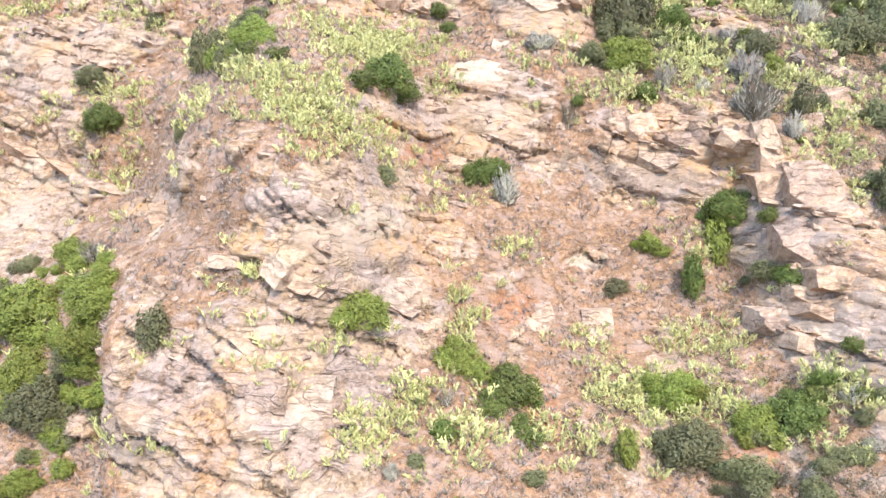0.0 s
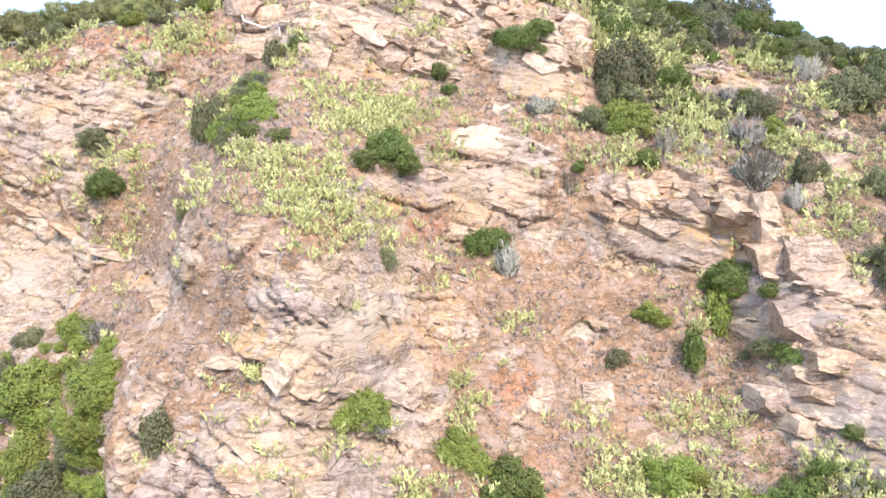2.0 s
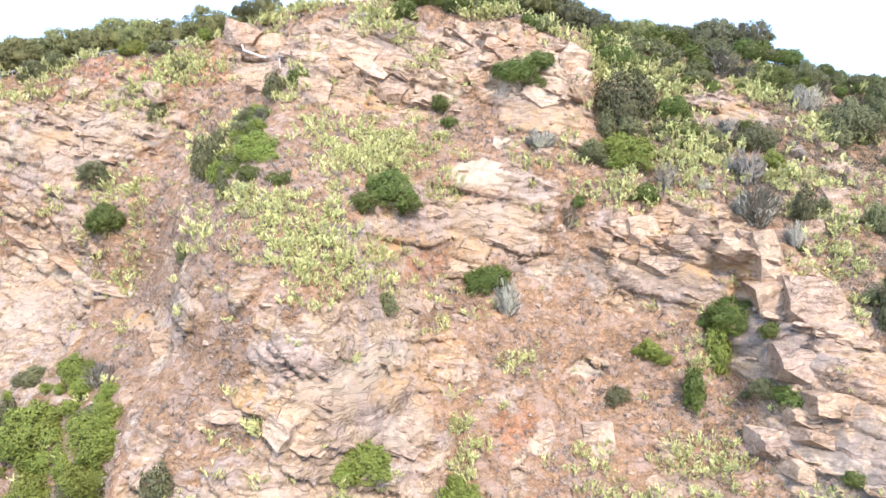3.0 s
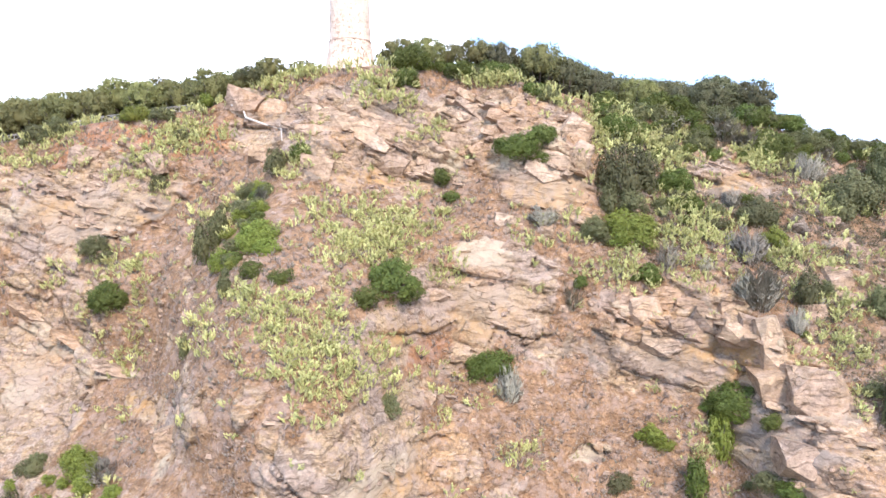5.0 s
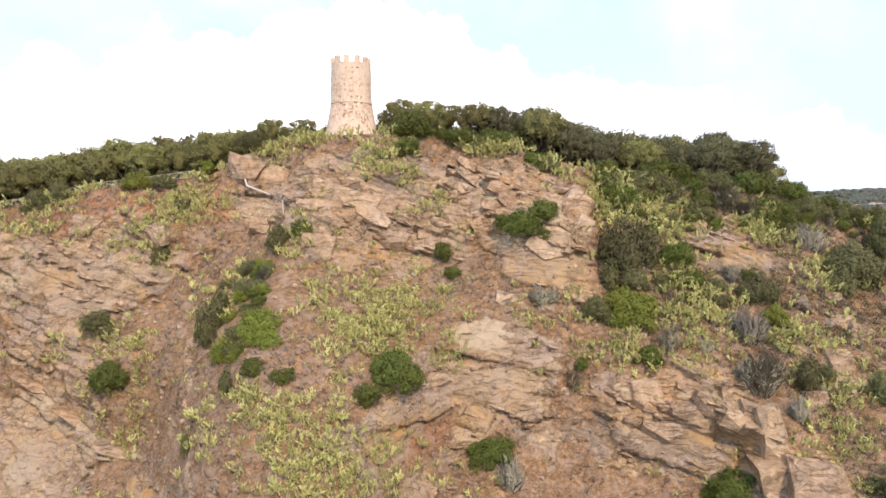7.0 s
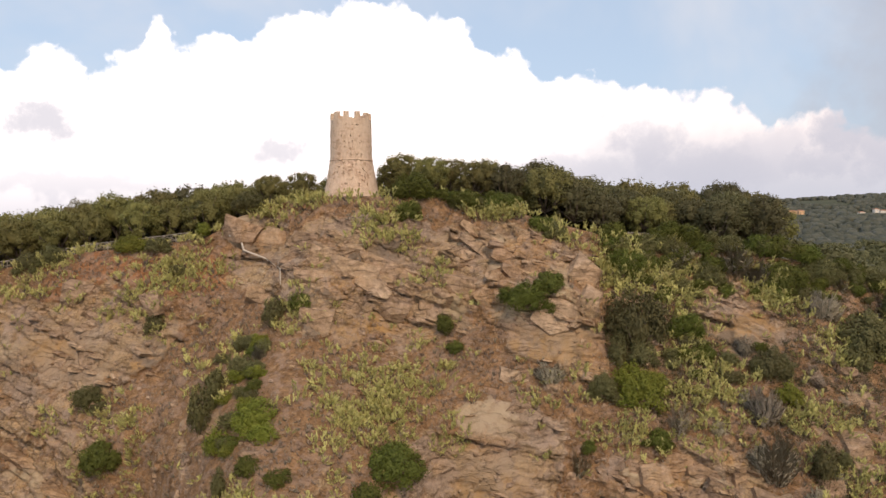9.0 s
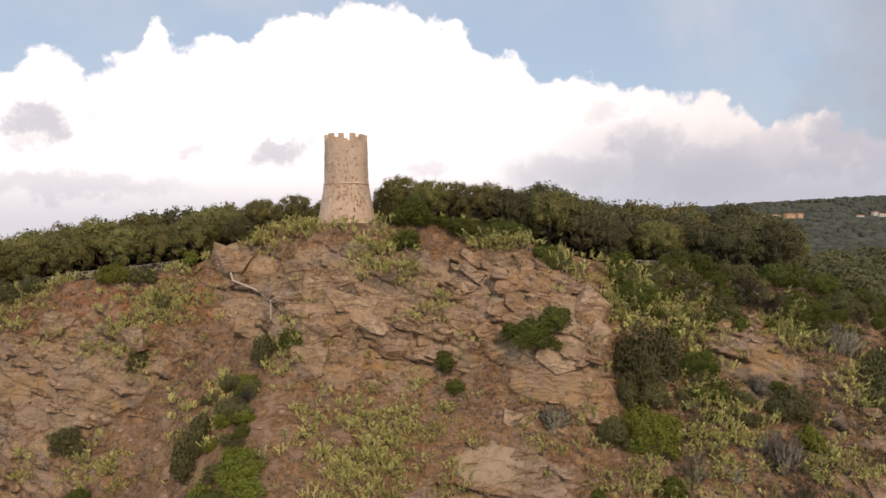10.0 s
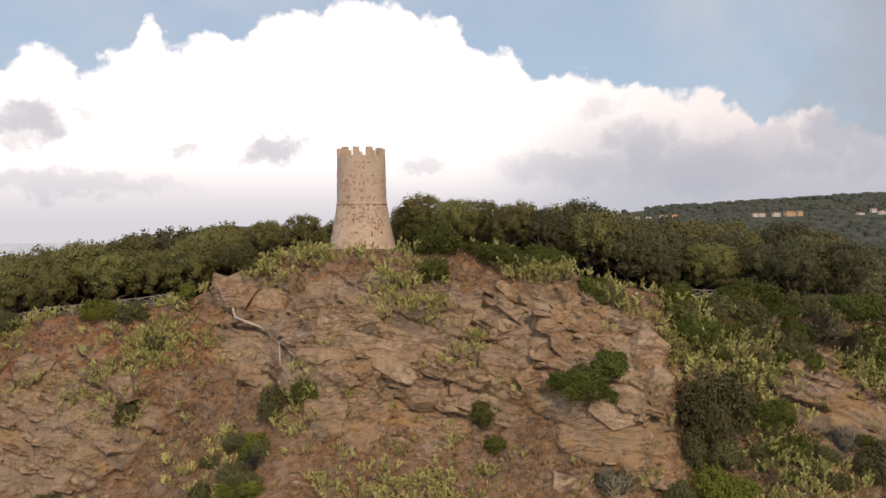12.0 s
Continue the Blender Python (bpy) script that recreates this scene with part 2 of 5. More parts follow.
def stone_material():
    m, g = material("loose_rock")
    p = g("ShaderNodeTexCoord", out=3)
    w = g("ShaderNodeNewGeometry")
    rock, high = rock_colour(g, w)
    thing = g("ShaderNodeObjectInfo", out=5)
    rock = g.mix(0.5, rock, g.ramp(thing, [(0.0, (0.22, 0.18, 0.155)), (0.35, (0.30, 0.225, 0.165)), (0.7, (0.44, 0.355, 0.27)), (1.0, (0.36, 0.285, 0.22))]))
    rock = g.mix(0.8, rock, g.ramp(g.noise(w, 1.1, 7.0, 0.72), [(0.3, (0.5, 0.46, 0.43)), (0.5, (0.95, 0.93, 0.9)), (0.7, (1.35, 1.33, 1.3))]), "MULTIPLY")
    rock = g.mix(1.0, rock, (1.3, 1.22, 1.12), "MULTIPLY")
    finish(g, rock, 0.92, g.math("MULTIPLY_ADD", g.noise(w, 3.0, 6.0, 0.7), 0.6, high), 1.0, 0.35, specular=0.15)
    return m


def masonry_material():
    m, g = material("tower_masonry")
    p = g("ShaderNodeTexCoord", out=3)
    q = g.mix(0.07, p, g.noise(p, 2.0, 3.0, out=1))
    stones = g("ShaderNodeTexVoronoi", {"Vector": q, "Scale": 3.4}, feature="F1", out=1)
    tone = g("ShaderNodeSeparateColor", {0: stones})
    edge = g("ShaderNodeTexVoronoi", {"Vector": q, "Scale": 3.4}, feature="DISTANCE_TO_EDGE")
    c = g.ramp(tone, [(0.0, (0.491, 0.339, 0.220)), (0.3, (0.725, 0.542, 0.374)), (0.7, (0.842, 0.655, 0.473)), (1.0, (0.655, 0.475, 0.352))])
    c = g.mix(g.span(edge, 0.0, 0.08), (0.702, 0.565, 0.429), c)
    render = g.span(g.noise(p, 0.5, 6.0, 0.7), 0.40, 0.56)
    c = g.mix(g.math("MULTIPLY", render, 0.85), c, g.mix(g.noise(p, 1.1, 5.0, 0.7), (0.772, 0.588, 0.418), (0.900, 0.768, 0.583)))
    c = g.mix(g.math("MULTIPLY", g.span(g.noise(p, 1.6, 7.0, 0.75), 0.53, 0.64), 0.5), c, (0.60, 0.43, 0.30))
    c = g.mix(g.math("MULTIPLY", g.span(g.noise(p, 5.5, 5.0, 0.7), 0.60, 0.68), 0.45), c, (0.36, 0.25, 0.17))
    runs = g.noise(g("ShaderNodeMapping", {"Vector": p, "Scale": (1.2, 1.2, 0.12)}), 2.0, 4.0, 0.6)
    c = g.mix(g.math("MULTIPLY", g.span(runs, 0.55, 0.75), 0.4), c, (0.491, 0.384, 0.297))
    c = g.mix(0.35, c, g.ramp(g.noise(p, 7.0, 6.0, 0.7), [(0.3, (0.6, 0.58, 0.56)), (0.7, (1.3, 1.3, 1.28))]), "MULTIPLY")
    c = g.mix(1.0, c, (0.83, 0.80, 0.83), "MULTIPLY")
    finish(g, c, 0.95, g.math("MULTIPLY_ADD", g.span(edge, 0.0, 0.09), 0.5, g.noise(p, 4.0, 7.0, 0.75)), 0.6, 0.08, specular=0.1)
    return m


def plain_material(name, a, b, scale=3.0, rough=0.85, stretch=(1, 1, 1)):
    m, g = material(name)
    p = g("ShaderNodeMapping", {"Vector": g("ShaderNodeTexCoord", out=3), "Scale": stretch})
    n = g.noise(p, scale, 5.0, 0.65)
    finish(g, g.mix(g.span(n, 0.35, 0.65), a, b), rough, n, 0.4, 0.03)
    return m


def water_material():
    m, g = material("sea")
    p = g("ShaderNodeTexCoord", out=3)
    n = g.math("ADD", g.noise(p, 0.35, 5.0, 0.6), g.noise(p, 0.06, 3.0, 0.6))
    finish(g, (0.02, 0.06, 0.07), 0.12, n, 0.5, 0.3, specular=0.5)
    return m


GROUND, STONE, MASONRY, WATER = ground_material(), stone_material(), masonry_material(), water_material()
HOLM = leaf_material("holm_oak_leaves", (0.132, 0.126, 0.045), (0.242, 0.224, 0.080), (0.32, 0.285, 0.105), scale=0.5)
OLIVE = leaf_material("wild_olive_leaves", (0.096, 0.094, 0.038), (0.180, 0.171, 0.072), (0.225, 0.205, 0.09), scale=0.5)
MASTIC = leaf_material("mastic_leaves", (0.066, 0.080, 0.016), (0.145, 0.168, 0.032), (0.205, 0.222, 0.043))
BROOM = leaf_material("broom_leaves", (0.110, 0.125, 0.020), (0.245, 0.262, 0.042), (0.33, 0.335, 0.058))
# The far leaves hold the haze of distance in their colour: greyer and bluer.
HAZED_WOOD = leaf_material("hazed_far_leaves", (0.070, 0.080, 0.060), (0.135, 0.140, 0.108), (0.16, 0.16, 0.125))
VALE = leaf_material("valley_wood_leaves", (0.088, 0.088, 0.042), (0.175, 0.165, 0.080), (0.23, 0.21, 0.098), scale=0.12)
UNDERGROWTH = leaf_material("dark_undergrowth", (0.070, 0.066, 0.032), (0.140, 0.128, 0.062), (0.18, 0.155, 0.085))
HEATH = leaf_material("dry_heath_twigs", (0.165, 0.118, 0.092), (0.34, 0.255, 0.205), (0.26, 0.195, 0.148), 0.9, 0.1)
GREY = leaf_material("grey_scrub_twigs", (0.215, 0.190, 0.142), (0.42, 0.375, 0.29), (0.31, 0.29, 0.20))
PEAR = leaf_material("prickly_pear_pads", (0.255, 0.252, 0.085), (0.51, 0.48, 0.172), (0.57, 0.495, 0.23), 0.5, 0.08, 3.5)
STRAW = leaf_material("dry_grass_blades", (0.20, 0.150, 0.115), (0.42, 0.335, 0.26), (0.33, 0.26, 0.205), 0.9, 0.2)
BARK = plain_material("bark", (0.07, 0.055, 0.04), (0.17, 0.14, 0.11), 4.0, 0.95, (1, 1, 0.2))
DEADWOOD = plain_material("bleached_wood", (0.46, 0.40, 0.33), (0.62, 0.55, 0.47), 4.0)
WOOD = plain_material("grey_fence_wood", (0.24, 0.21, 0.18), (0.42, 0.38, 0.33), 5.0)
PLASTER = plain_material("house_plaster", (0.68, 0.62, 0.54), (0.78, 0.74, 0.68), 0.5)
ORANGE = plain_material("orange_plaster", (0.66, 0.42, 0.24), (0.74, 0.50, 0.30), 0.5)
TILE = plain_material("roof_tile", (0.36, 0.18, 0.11), (0.48, 0.27, 0.18), 1.0)
PANE = plain_material("dark_glazing", (0.03, 0.035, 0.04), (0.06, 0.065, 0.07), 1.0, 0.2)


# ---- mesh helpers ----
def mesh_of(name, verts, faces, mat, smooth=False):
    me = bpy.data.meshes.new(name)
    me.from_pydata([tuple(map(float, v)) for v in verts], [], faces)
    me.materials.append(mat)
    if smooth:
        me.polygons.foreach_set("use_smooth", np.ones(len(me.polygons), dtype=bool))
    me.update()
    return me


def empty(name, m, label, category, group="", kind=""):
    ob = new(name)
    ob.empty_display_size = 0.2
    ob.matrix_basis = m
    return tagged(ob, label, category, group, kind)


def part(name, me, parent, label="", m=None):
    ob = new(name, me)
    ob.parent = parent
    if m is not None:
        ob.matrix_basis = m
    return tagged(ob, label)


class Lump:
    """Collects vertices and faces of one mesh."""

    def __init__(self):
        self.v, self.f, self.n = [], [], []

    def add(self, verts, faces):
        n = len(self.v)
        self.v.extend(verts)
        self.f.extend(tuple(i + n for i in f) for f in faces)

    def tube(self, points, radii, sides=6):
        rings, n = [], len(self.v)
        for i, (p, r) in enumerate(zip(points, radii)):
            a, b = Vector(points[max(i - 1, 0)]), Vector(points[min(i + 1, len(points) - 1)])
            axis = (b - a).normalized()
            u = axis.orthogonal().normalized()
            w = axis.cross(u)
            for k in range(sides):
                t = 2 * math.pi * k / sides
                self.v.append(Vector(p) + r * (math.cos(t) * u + math.sin(t) * w))
        for i in range(len(points) - 1):
            for k in range(sides):
                k2 = (k + 1) % sides
                self.f.append((n + i * sides + k, n + i * sides + k2, n + (i + 1) * sides + k2, n + (i + 1) * sides + k))
        self.f.append(tuple(n + k for k in reversed(range(sides))))
        self.f.append(tuple(n + (len(points) - 1) * sides + k for k in range(sides)))

    def box(self, x0, y0, z0, x1, y1, z1):
        self.add([Vector((x, y, z)) for z in (z0, z1) for y in (y0, y1) for x in (x0, x1)],
                 [(0, 2, 3, 1), (4, 5, 7, 6), (0, 1, 5, 4), (2, 6, 7, 3), (0, 4, 6, 2), (1, 3, 7, 5)])

    def mesh(self, name, mat, smooth=False):
        me = mesh_of(name, self.v, self.f, mat, smooth or bool(self.n))
        if self.n:
            me.normals_split_custom_set_from_vertices([tuple(n) for n in self.n])
        return me


# ---- the lie of the land ----
CLEFTS = [(30.6, 20.5, 1.7, 6, 3.6), (37, 22, 4.5, 4.5, -2.2), (33.5, 33.2, 4, 1.6, -1.6), (33, 29.6, 3.5, 1.8, 1.3),
          (-10, 57.3, 6, 1.3, -0.8), (-8, 54.6, 6, 1.4, 0.8), (6.5, 61.6, 5, 1.3, -1.4), (4, 58.5, 5, 1.8, 1.3), (-29, 64, 3, 2.5, -1.5), (15, 55, 3.5, 5, -1.8), (21.3, 54, 2.3, 8, 3.2),
          (26, 33, 9, 3.2, -1.5), (31.2, 31, 0.8, 3.2, 0.8), (26, 26.5, 8, 2.0, 1.2), (-28.5, 64.3, 3, 2, -0.8)]
# Buttresses (minus) and hollows (plus) of the cliff: x, height, half width, half height, metres set back.
FOOT = [(-2, 4, 11, 7, -6.3), (-66, 8, 18, 18, 20.8), (66, 8, 18, 18, 11.9), (-46, 8, 11, 18, 3.2), (42, 12, 11, 18, -5.2),
        (22, 16, 18, 11, 14.2), (-30, 16, 7, 7, -7.9), (-14, 20, 11, 18, -11.0)]
FLANK = [(26, 28, 7, 7, 4.0), (-42, 28, 28, 7, 6.1), (14, 32, 11, 11, 3.9), (-10, 32, 7, 11, -7.3), (-58, 36, 18, 18, 13.3),
         (62, 36, 7, 18, 3.8), (-66, 40, 7, 18, 4.6), (46, 44, 28, 18, 4.1)]
BROW = [(-18, 48, 7, 18, -8.3), (-14, 52, 28, 7, 4.2), (62, 56, 18, 11, 6.9), (-58, 60, 28, 11, 5.2), (10, 60, 7, 11, -3.5), (34, 60, 18, 7, 2.8)]


# Smaller swells and hollows on top of those.
WEST_SWELLS = [(-18, 32, 9, 9, -3.0), (-24, 65, 9, 14, 2.7), (-36, 35, 4, 14, 3.1), (-45, 56, 14, 6, -1.9), (-24, 29, 9, 4, -2.4), (-21, 35, 6, 9, -2.8), (-57, 47, 4, 4, -1.3), (-39, 44, 14, 4, 1.3),
               (-24, 62, 9, 4, 1.9), (-24, 29, 4, 9, -1.9), (-9, 26, 4, 6, -1.4), (-15, 20, 4, 6, 1.3), (-45, 23, 4, 4, 2.0), (-39, 17, 6, 4, -1.3), (-9, 65, 4, 14, -2.2)]
EAST_SWELLS = [(0, 56, 14, 4, -2.1), (9, 32, 14, 6, 1.9), (0, 29, 4, 9, 2.6), (6, 62, 6, 4, 2.0), (21, 53, 4, 9, -1.2), (27, 17, 6, 9, -1.4), (33, 53, 6, 9, 1.6), (48, 38, 9, 4, -1.3),
               (0, 32, 6, 4, 2.5), (-3, 35, 4, 9, 1.8), (30, 32, 14, 4, 1.2), (18, 20, 4, 14, 0.9), (12, 56, 14, 4, -1.2), (3, 11, 4, 9, -1.3)]


def face(x, z):
    """How far inland the cliff stands at x and the height z."""
    y = 50 + 0.81 * z
    for cx, cz, wx, wz, back in FOOT + FLANK + BROW + WEST_SWELLS + EAST_SWELLS + CLEFTS:
        y = y + back * np.exp(-((x - cx) / wx) ** 2 - ((z - cz) / wz) ** 2)
    return y + 9 / (1 + np.exp(np.clip((x + 27.3) / 0.7, -60, 60))) / (1 + np.exp((z - 19) / 2)) / (1 + np.exp(np.clip(-(x + 40) / 4, -60, 60)))


def rim(x):
    """The height of the cliff's edge."""
    return np.interp(x, [-400, -110, -66, -52, -42, -34.5, -30, -26, -18, 4, 12, 24, 33, 46, 58, 80, 120, 400],
                     [30, 52, 58.3, 60.9, 61.9, 62.8, 65.6, 67.6, 68.7, 68.2, 65.3, 62.2, 61.6, 59.6, 57, 50, 42, 25])


def blend(v, a, b):
    t = np.clip((v - a) / (b - a), 0, 1)
    return t * t * (3 - 2 * t)


def inland(x, y):
    """The height of the land behind the edge: plateau, valley, far hills."""
    level = np.interp(x, [-400, 24, 33, 46, 60, 78, 110, 400], [0, 0, 61.6, 61, 59.5, 54.5, 45, 25])
    drop = np.maximum(rim(x) - 64, 0) * blend(y, 117, 124) * blend(x, -40, -30)
    near = rim(x) - drop + np.maximum(level - rim(x), 0) * blend(y, 107 + 0.9 * np.maximum(x - 55, 0), 123 + 1.2 * np.maximum(x - 55, 0)) - 0.02 * np.maximum(y - 125, 0)
    far = -30 + (64 + 38 * blend(y, 350, 1300) + 0.004 * y) * blend(x, -420, 60)
    for cx, cy, wx, wy, h in ((1300, 2150, 420, 420, 64), (640, 2000, 200, 300, 26), (900, 2050, 200, 300, 18), (250, 2300, 300, 300, 12),
                              (-880, 3000, 300, 350, 118), (2300, 2300, 700, 700, 25), (700, 900, 400, 300, 14)):
        far = far + h * np.exp(-((x - cx) / wx) ** 2 - ((y - cy) / wy) ** 2)
    t = blend(y, 190 - 40 * blend(x, 20, 60), 600 - 180 * blend(x, 20, 60))
    return near * (1 - t) + far * t


# ---- relief of rock and soil ----
LATTICE = np.random.RandomState(7).rand(256, 256)


def value_noise(x, y):
    xi, yi = np.floor(x).astype(int), np.floor(y).astype(int)
    u, v = x - xi, y - yi
    u, v = u * u * (3 - 2 * u), v * v * (3 - 2 * v)
    at = lambda a, b: LATTICE[a & 255, b & 255]
    return (at(xi, yi) * (1 - u) + at(xi + 1, yi) * u) * (1 - v) + (at(xi, yi + 1) * (1 - u) + at(xi + 1, yi + 1) * u) * v


def fbm(x, y, octaves=4):
    total, size = 0.0, 1.0
    for i in range(octaves):
        total = total + size * (value_noise(x * 2 ** i + 17.3 * i, y * 2 ** i + 9.1 * i) - 0.5)
        size *= 0.5
    return total


def blocks(x, y):
    """A random step for each cell of a cracked face, and the distance to the next crack."""
    xi, yi = np.floor(x).astype(int), np.floor(y).astype(int)
    best, second, value = np.full(np.shape(x), 9.0), np.full(np.shape(x), 9.0), np.zeros(np.shape(x))
    for i in (-1, 0, 1):
        for j in (-1, 0, 1):
            a, b = xi + i, yi + j
            cx, cy = a + LATTICE[a & 255, b & 255], b + LATTICE[(a + 91) & 255, (b + 37) & 255]
            d = np.hypot(x - cx, y - cy)
            h = LATTICE[(a + 13) & 255, (b + 201) & 255]
            slope = (LATTICE[(a + 5) & 255, (b + 77) & 255] - 0.5) * (x - cx) + (LATTICE[(a + 55) & 255, (b + 7) & 255] - 0.5) * (y - cy)
            near = d < best
            second = np.where(near, best, np.minimum(second, d))
            value = np.where(near, h + 0.8 * slope, value)
            best = np.where(near, d, best)
    return value - 0.5, second - best


# Bare rock on the cliff, by its stain; GREYED only darkens, most broadly in the east: x, height, half width, half
# height.
BARE = [(5, 59, 9, 6), (-16, 60, 12, 6), (-8, 54, 9, 5), (-16, 12, 11, 8), (6.3, 37, 7, 6), (27, 31, 10, 6), (37, 22.5, 6, 6), (36.8, 15.4, 5, 6), (-53, 47, 14, 8), (-51, 26, 9, 10),
        (-8.9, 24, 7, 4.5), (-10.7, 56, 9, 4.5), (-2.7, 53.3, 6, 4), (12, 60, 7, 4.5), (13.5, 52, 7, 5), (-44, 49, 11, 5), (-24, 60, 6, 6), (37.5, 52.5, 5, 4), (-13, 61.5, 11, 4.5), (27, 34.5, 9, 4)]
OCHRE = [(-34, 26.4, 3.5, 1.1), (-4.3, 34.3, 3.7, 1.3), (4.5, 34.8, 4.7, 2.2), (-9.4, 51.7, 4.4, 1.6), (12.2, 49.4, 5.8, 2.1), (-39.6, 47.1, 3.2, 1.1), (33.2, 30.2, 2.8, 2.2),
    (28.4, 30.8, 3.5, 1.7), (38.9, 51.2, 5.8, 1.3), (-52.7, 48, 5.3, 1.5), (-15.1, 23, 2.7, 1.8), (-8, 10.6, 0.6, 2), (-5.1, 22.6, 2.9, 1.1)]
PALE_HIGH = [(-29.1, 64.2, 2.4, 2.4), (4.1, 62.4, 4, 1.2), (7, 59.2, 1.7, 0.8), (14.5, 55.1, 1.3, 3.3), (4.4, 42.6, 3.7, 1.8), (-49.2, 30.3, 4.2, 0.8), (-54.9, 32.4, 3.5, 0.9),
    (-40.1, 28.3, 4.6, 0.6), (-54.3, 25, 3.4, 1), (22, 36.2, 2.8, 1.1), (29.1, 36, 1.8, 0.7), (35.4, 32.3, 1.2, 2.1), (35.9, 27, 2.2, 1.7), (38.9, 27.7, 2.5, 1.9), (0.8, 53.8, 1.5, 1.5),
    (8, 53.7, 2.2, 1.3), (46.3, 36.6, 1.5, 0.7), (-61.7, 47.9, 3.7, 1.4)]
PALE_LOW = [(-6.8, 24.1, 3.5, 1.2), (-3.2, 18.1, 1.6, 1.5), (-11.4, 19.8, 2.2, 0.5), (-14.3, 15.3, 2.2, 0.6), (-9.6, 11.4, 1.1, 1.6), (-17.2, 21.1, 1.9, 0.5), (-22.5, 9.7, 1.4, 1.1),
    (-26.7, 24.5, 1, 1.9), (9.7, 14.7, 1.3, 1), (16, 13.6, 1.5, 1.1), (16, 20.2, 2.6, 1.1), (34.1, 13.3, 3, 1.6)]
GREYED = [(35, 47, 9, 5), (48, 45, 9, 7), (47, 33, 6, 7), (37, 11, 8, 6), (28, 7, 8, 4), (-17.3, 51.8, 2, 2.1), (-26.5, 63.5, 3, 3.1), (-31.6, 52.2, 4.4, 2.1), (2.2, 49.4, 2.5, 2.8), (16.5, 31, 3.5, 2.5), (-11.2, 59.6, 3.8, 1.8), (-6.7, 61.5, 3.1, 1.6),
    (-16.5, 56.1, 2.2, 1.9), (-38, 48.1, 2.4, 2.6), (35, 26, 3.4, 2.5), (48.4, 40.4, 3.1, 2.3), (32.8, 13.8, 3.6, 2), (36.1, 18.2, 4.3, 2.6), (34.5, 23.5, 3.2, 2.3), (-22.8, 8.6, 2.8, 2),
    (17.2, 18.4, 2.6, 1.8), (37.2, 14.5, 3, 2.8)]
RED = [(-50.2, 55.9, 6.5, 4), (-44, 58.5, 7, 2.5), (-34, 58, 5, 3), (-2, 31.9, 2.6, 1.3), (7.8, 8.7, 2, 2.5), (6.9, 16, 2.8, 1.9), (25.8, 4.8, 2.1, 0.8), (-49.7, 59.4, 3.4, 3.4), (-52, 53.4, 3, 1.1)]
# Broad faces of unbroken rock.
SMOOTH = [(-50, 47, 9, 4.5), (13, 51, 5, 3), (5.2, 36.7, 4.8, 3.3), (4.4, 42.3, 3, 1.7), (-52.6, 26.9, 4.2, 3.8), (-29, 64, 2, 2), (25.7, 30.4, 3.3, 2.3), (-8.3, 22.9, 3.2, 1.8), (-13.9, 11.6, 1.1, 1.3), (-9.5, 11.2, 0.9, 1.5),
    (-3.2, 18.1, 1.2, 1.1)]


def spots(places, x, z):
    total = np.zeros(np.shape(x))
    for cx, cz, wx, wz in places:
        total = np.maximum(total, np.exp(-(((x - cx) / wx) ** 2 + ((z - cz) / wz) ** 2) ** 1.5))
    return total


def bareness(x, z):
    return np.clip(1.15 * np.maximum(spots(BARE, x, z), spots(SMOOTH + PALE_HIGH + PALE_LOW + OCHRE, x, z)) + 0.9 * fbm(x * 0.13 + 3, z * 0.13) + 0.7 * fbm(x * 0.42, z * 0.42 + 8) + 0.10, 0, 1)


def courses(x, bed, length):
    """Blocks in courses between upright joints: how far each stands out, and the distance to the next joint."""
    k = np.floor(bed).astype(int)
    long = length * (0.55 + 1.0 * LATTICE[(k * 5) & 255, 9])
    u = x / long + 7 * LATTICE[(k * 11) & 255, 5]
    j = np.floor(u).astype(int)
    at = lambda a, b: LATTICE[(j * 3 + k * 29 + a) & 255, (k * 7 + j + b) & 255]
    out = at(0, 0) - 0.5 + 0.5 * (at(40, 3) - 0.5) * (u - j - 0.5) + 0.5 * (at(9, 80) - 0.5) * (bed - k - 0.5)
    gap = np.minimum(np.minimum(u - j, j + 1 - u) * long, np.minimum(bed - k, k + 1 - bed) * 1.2)
    return out, gap


def relief(x, z):
    """Metres by which the ground stands out of the plain cliff."""
    soil = 1.0 * fbm(x * 0.12, z * 0.12) + 0.45 * fbm(x * 0.6 + 5, z * 0.6, 3) + 0.14 * fbm(x * 2.1, z * 2.1 + 3, 2)
    tilted = z + 0.33 * x + 2.6 * fbm(x * 0.06, z * 0.06 + 20) + 0.5 * fbm(x * 0.35, z * 0.35 + 11, 3)
    across = x - 0.33 * z + 1.6 * fbm(x * 0.22 + 31, z * 0.22, 3)
    broad, gap0 = courses(across, tilted / 2.7, 6.0)
    large, gap = courses(across + 3, tilted / 1.15, 2.8)
    thin, gap2 = courses(across + 7, tilted / 0.42, 1.5)
    facet, _ = blocks(x / 3.6 + 0.4 * fbm(x * 0.3, z * 0.3 + 40), z / 3.0)
    rock = 1.4 * broad + 0.6 * large + 0.17 * thin + 0.9 * facet - 0.35 * (gap0 < 0.16) - 0.14 * (gap < 0.1) + 0.10 * fbm(x * 1.7, z * 1.7, 3) + 0.6 * fbm(x * 0.12, z * 0.12) + 0.3
    plain = spots(SMOOTH, x, z)
    rock = rock * (1 - 0.8 * plain) + 0.5 * plain
    r = blend(bareness(x, z), 0.25, 0.6)
    return soil * (1 - r) + rock * r


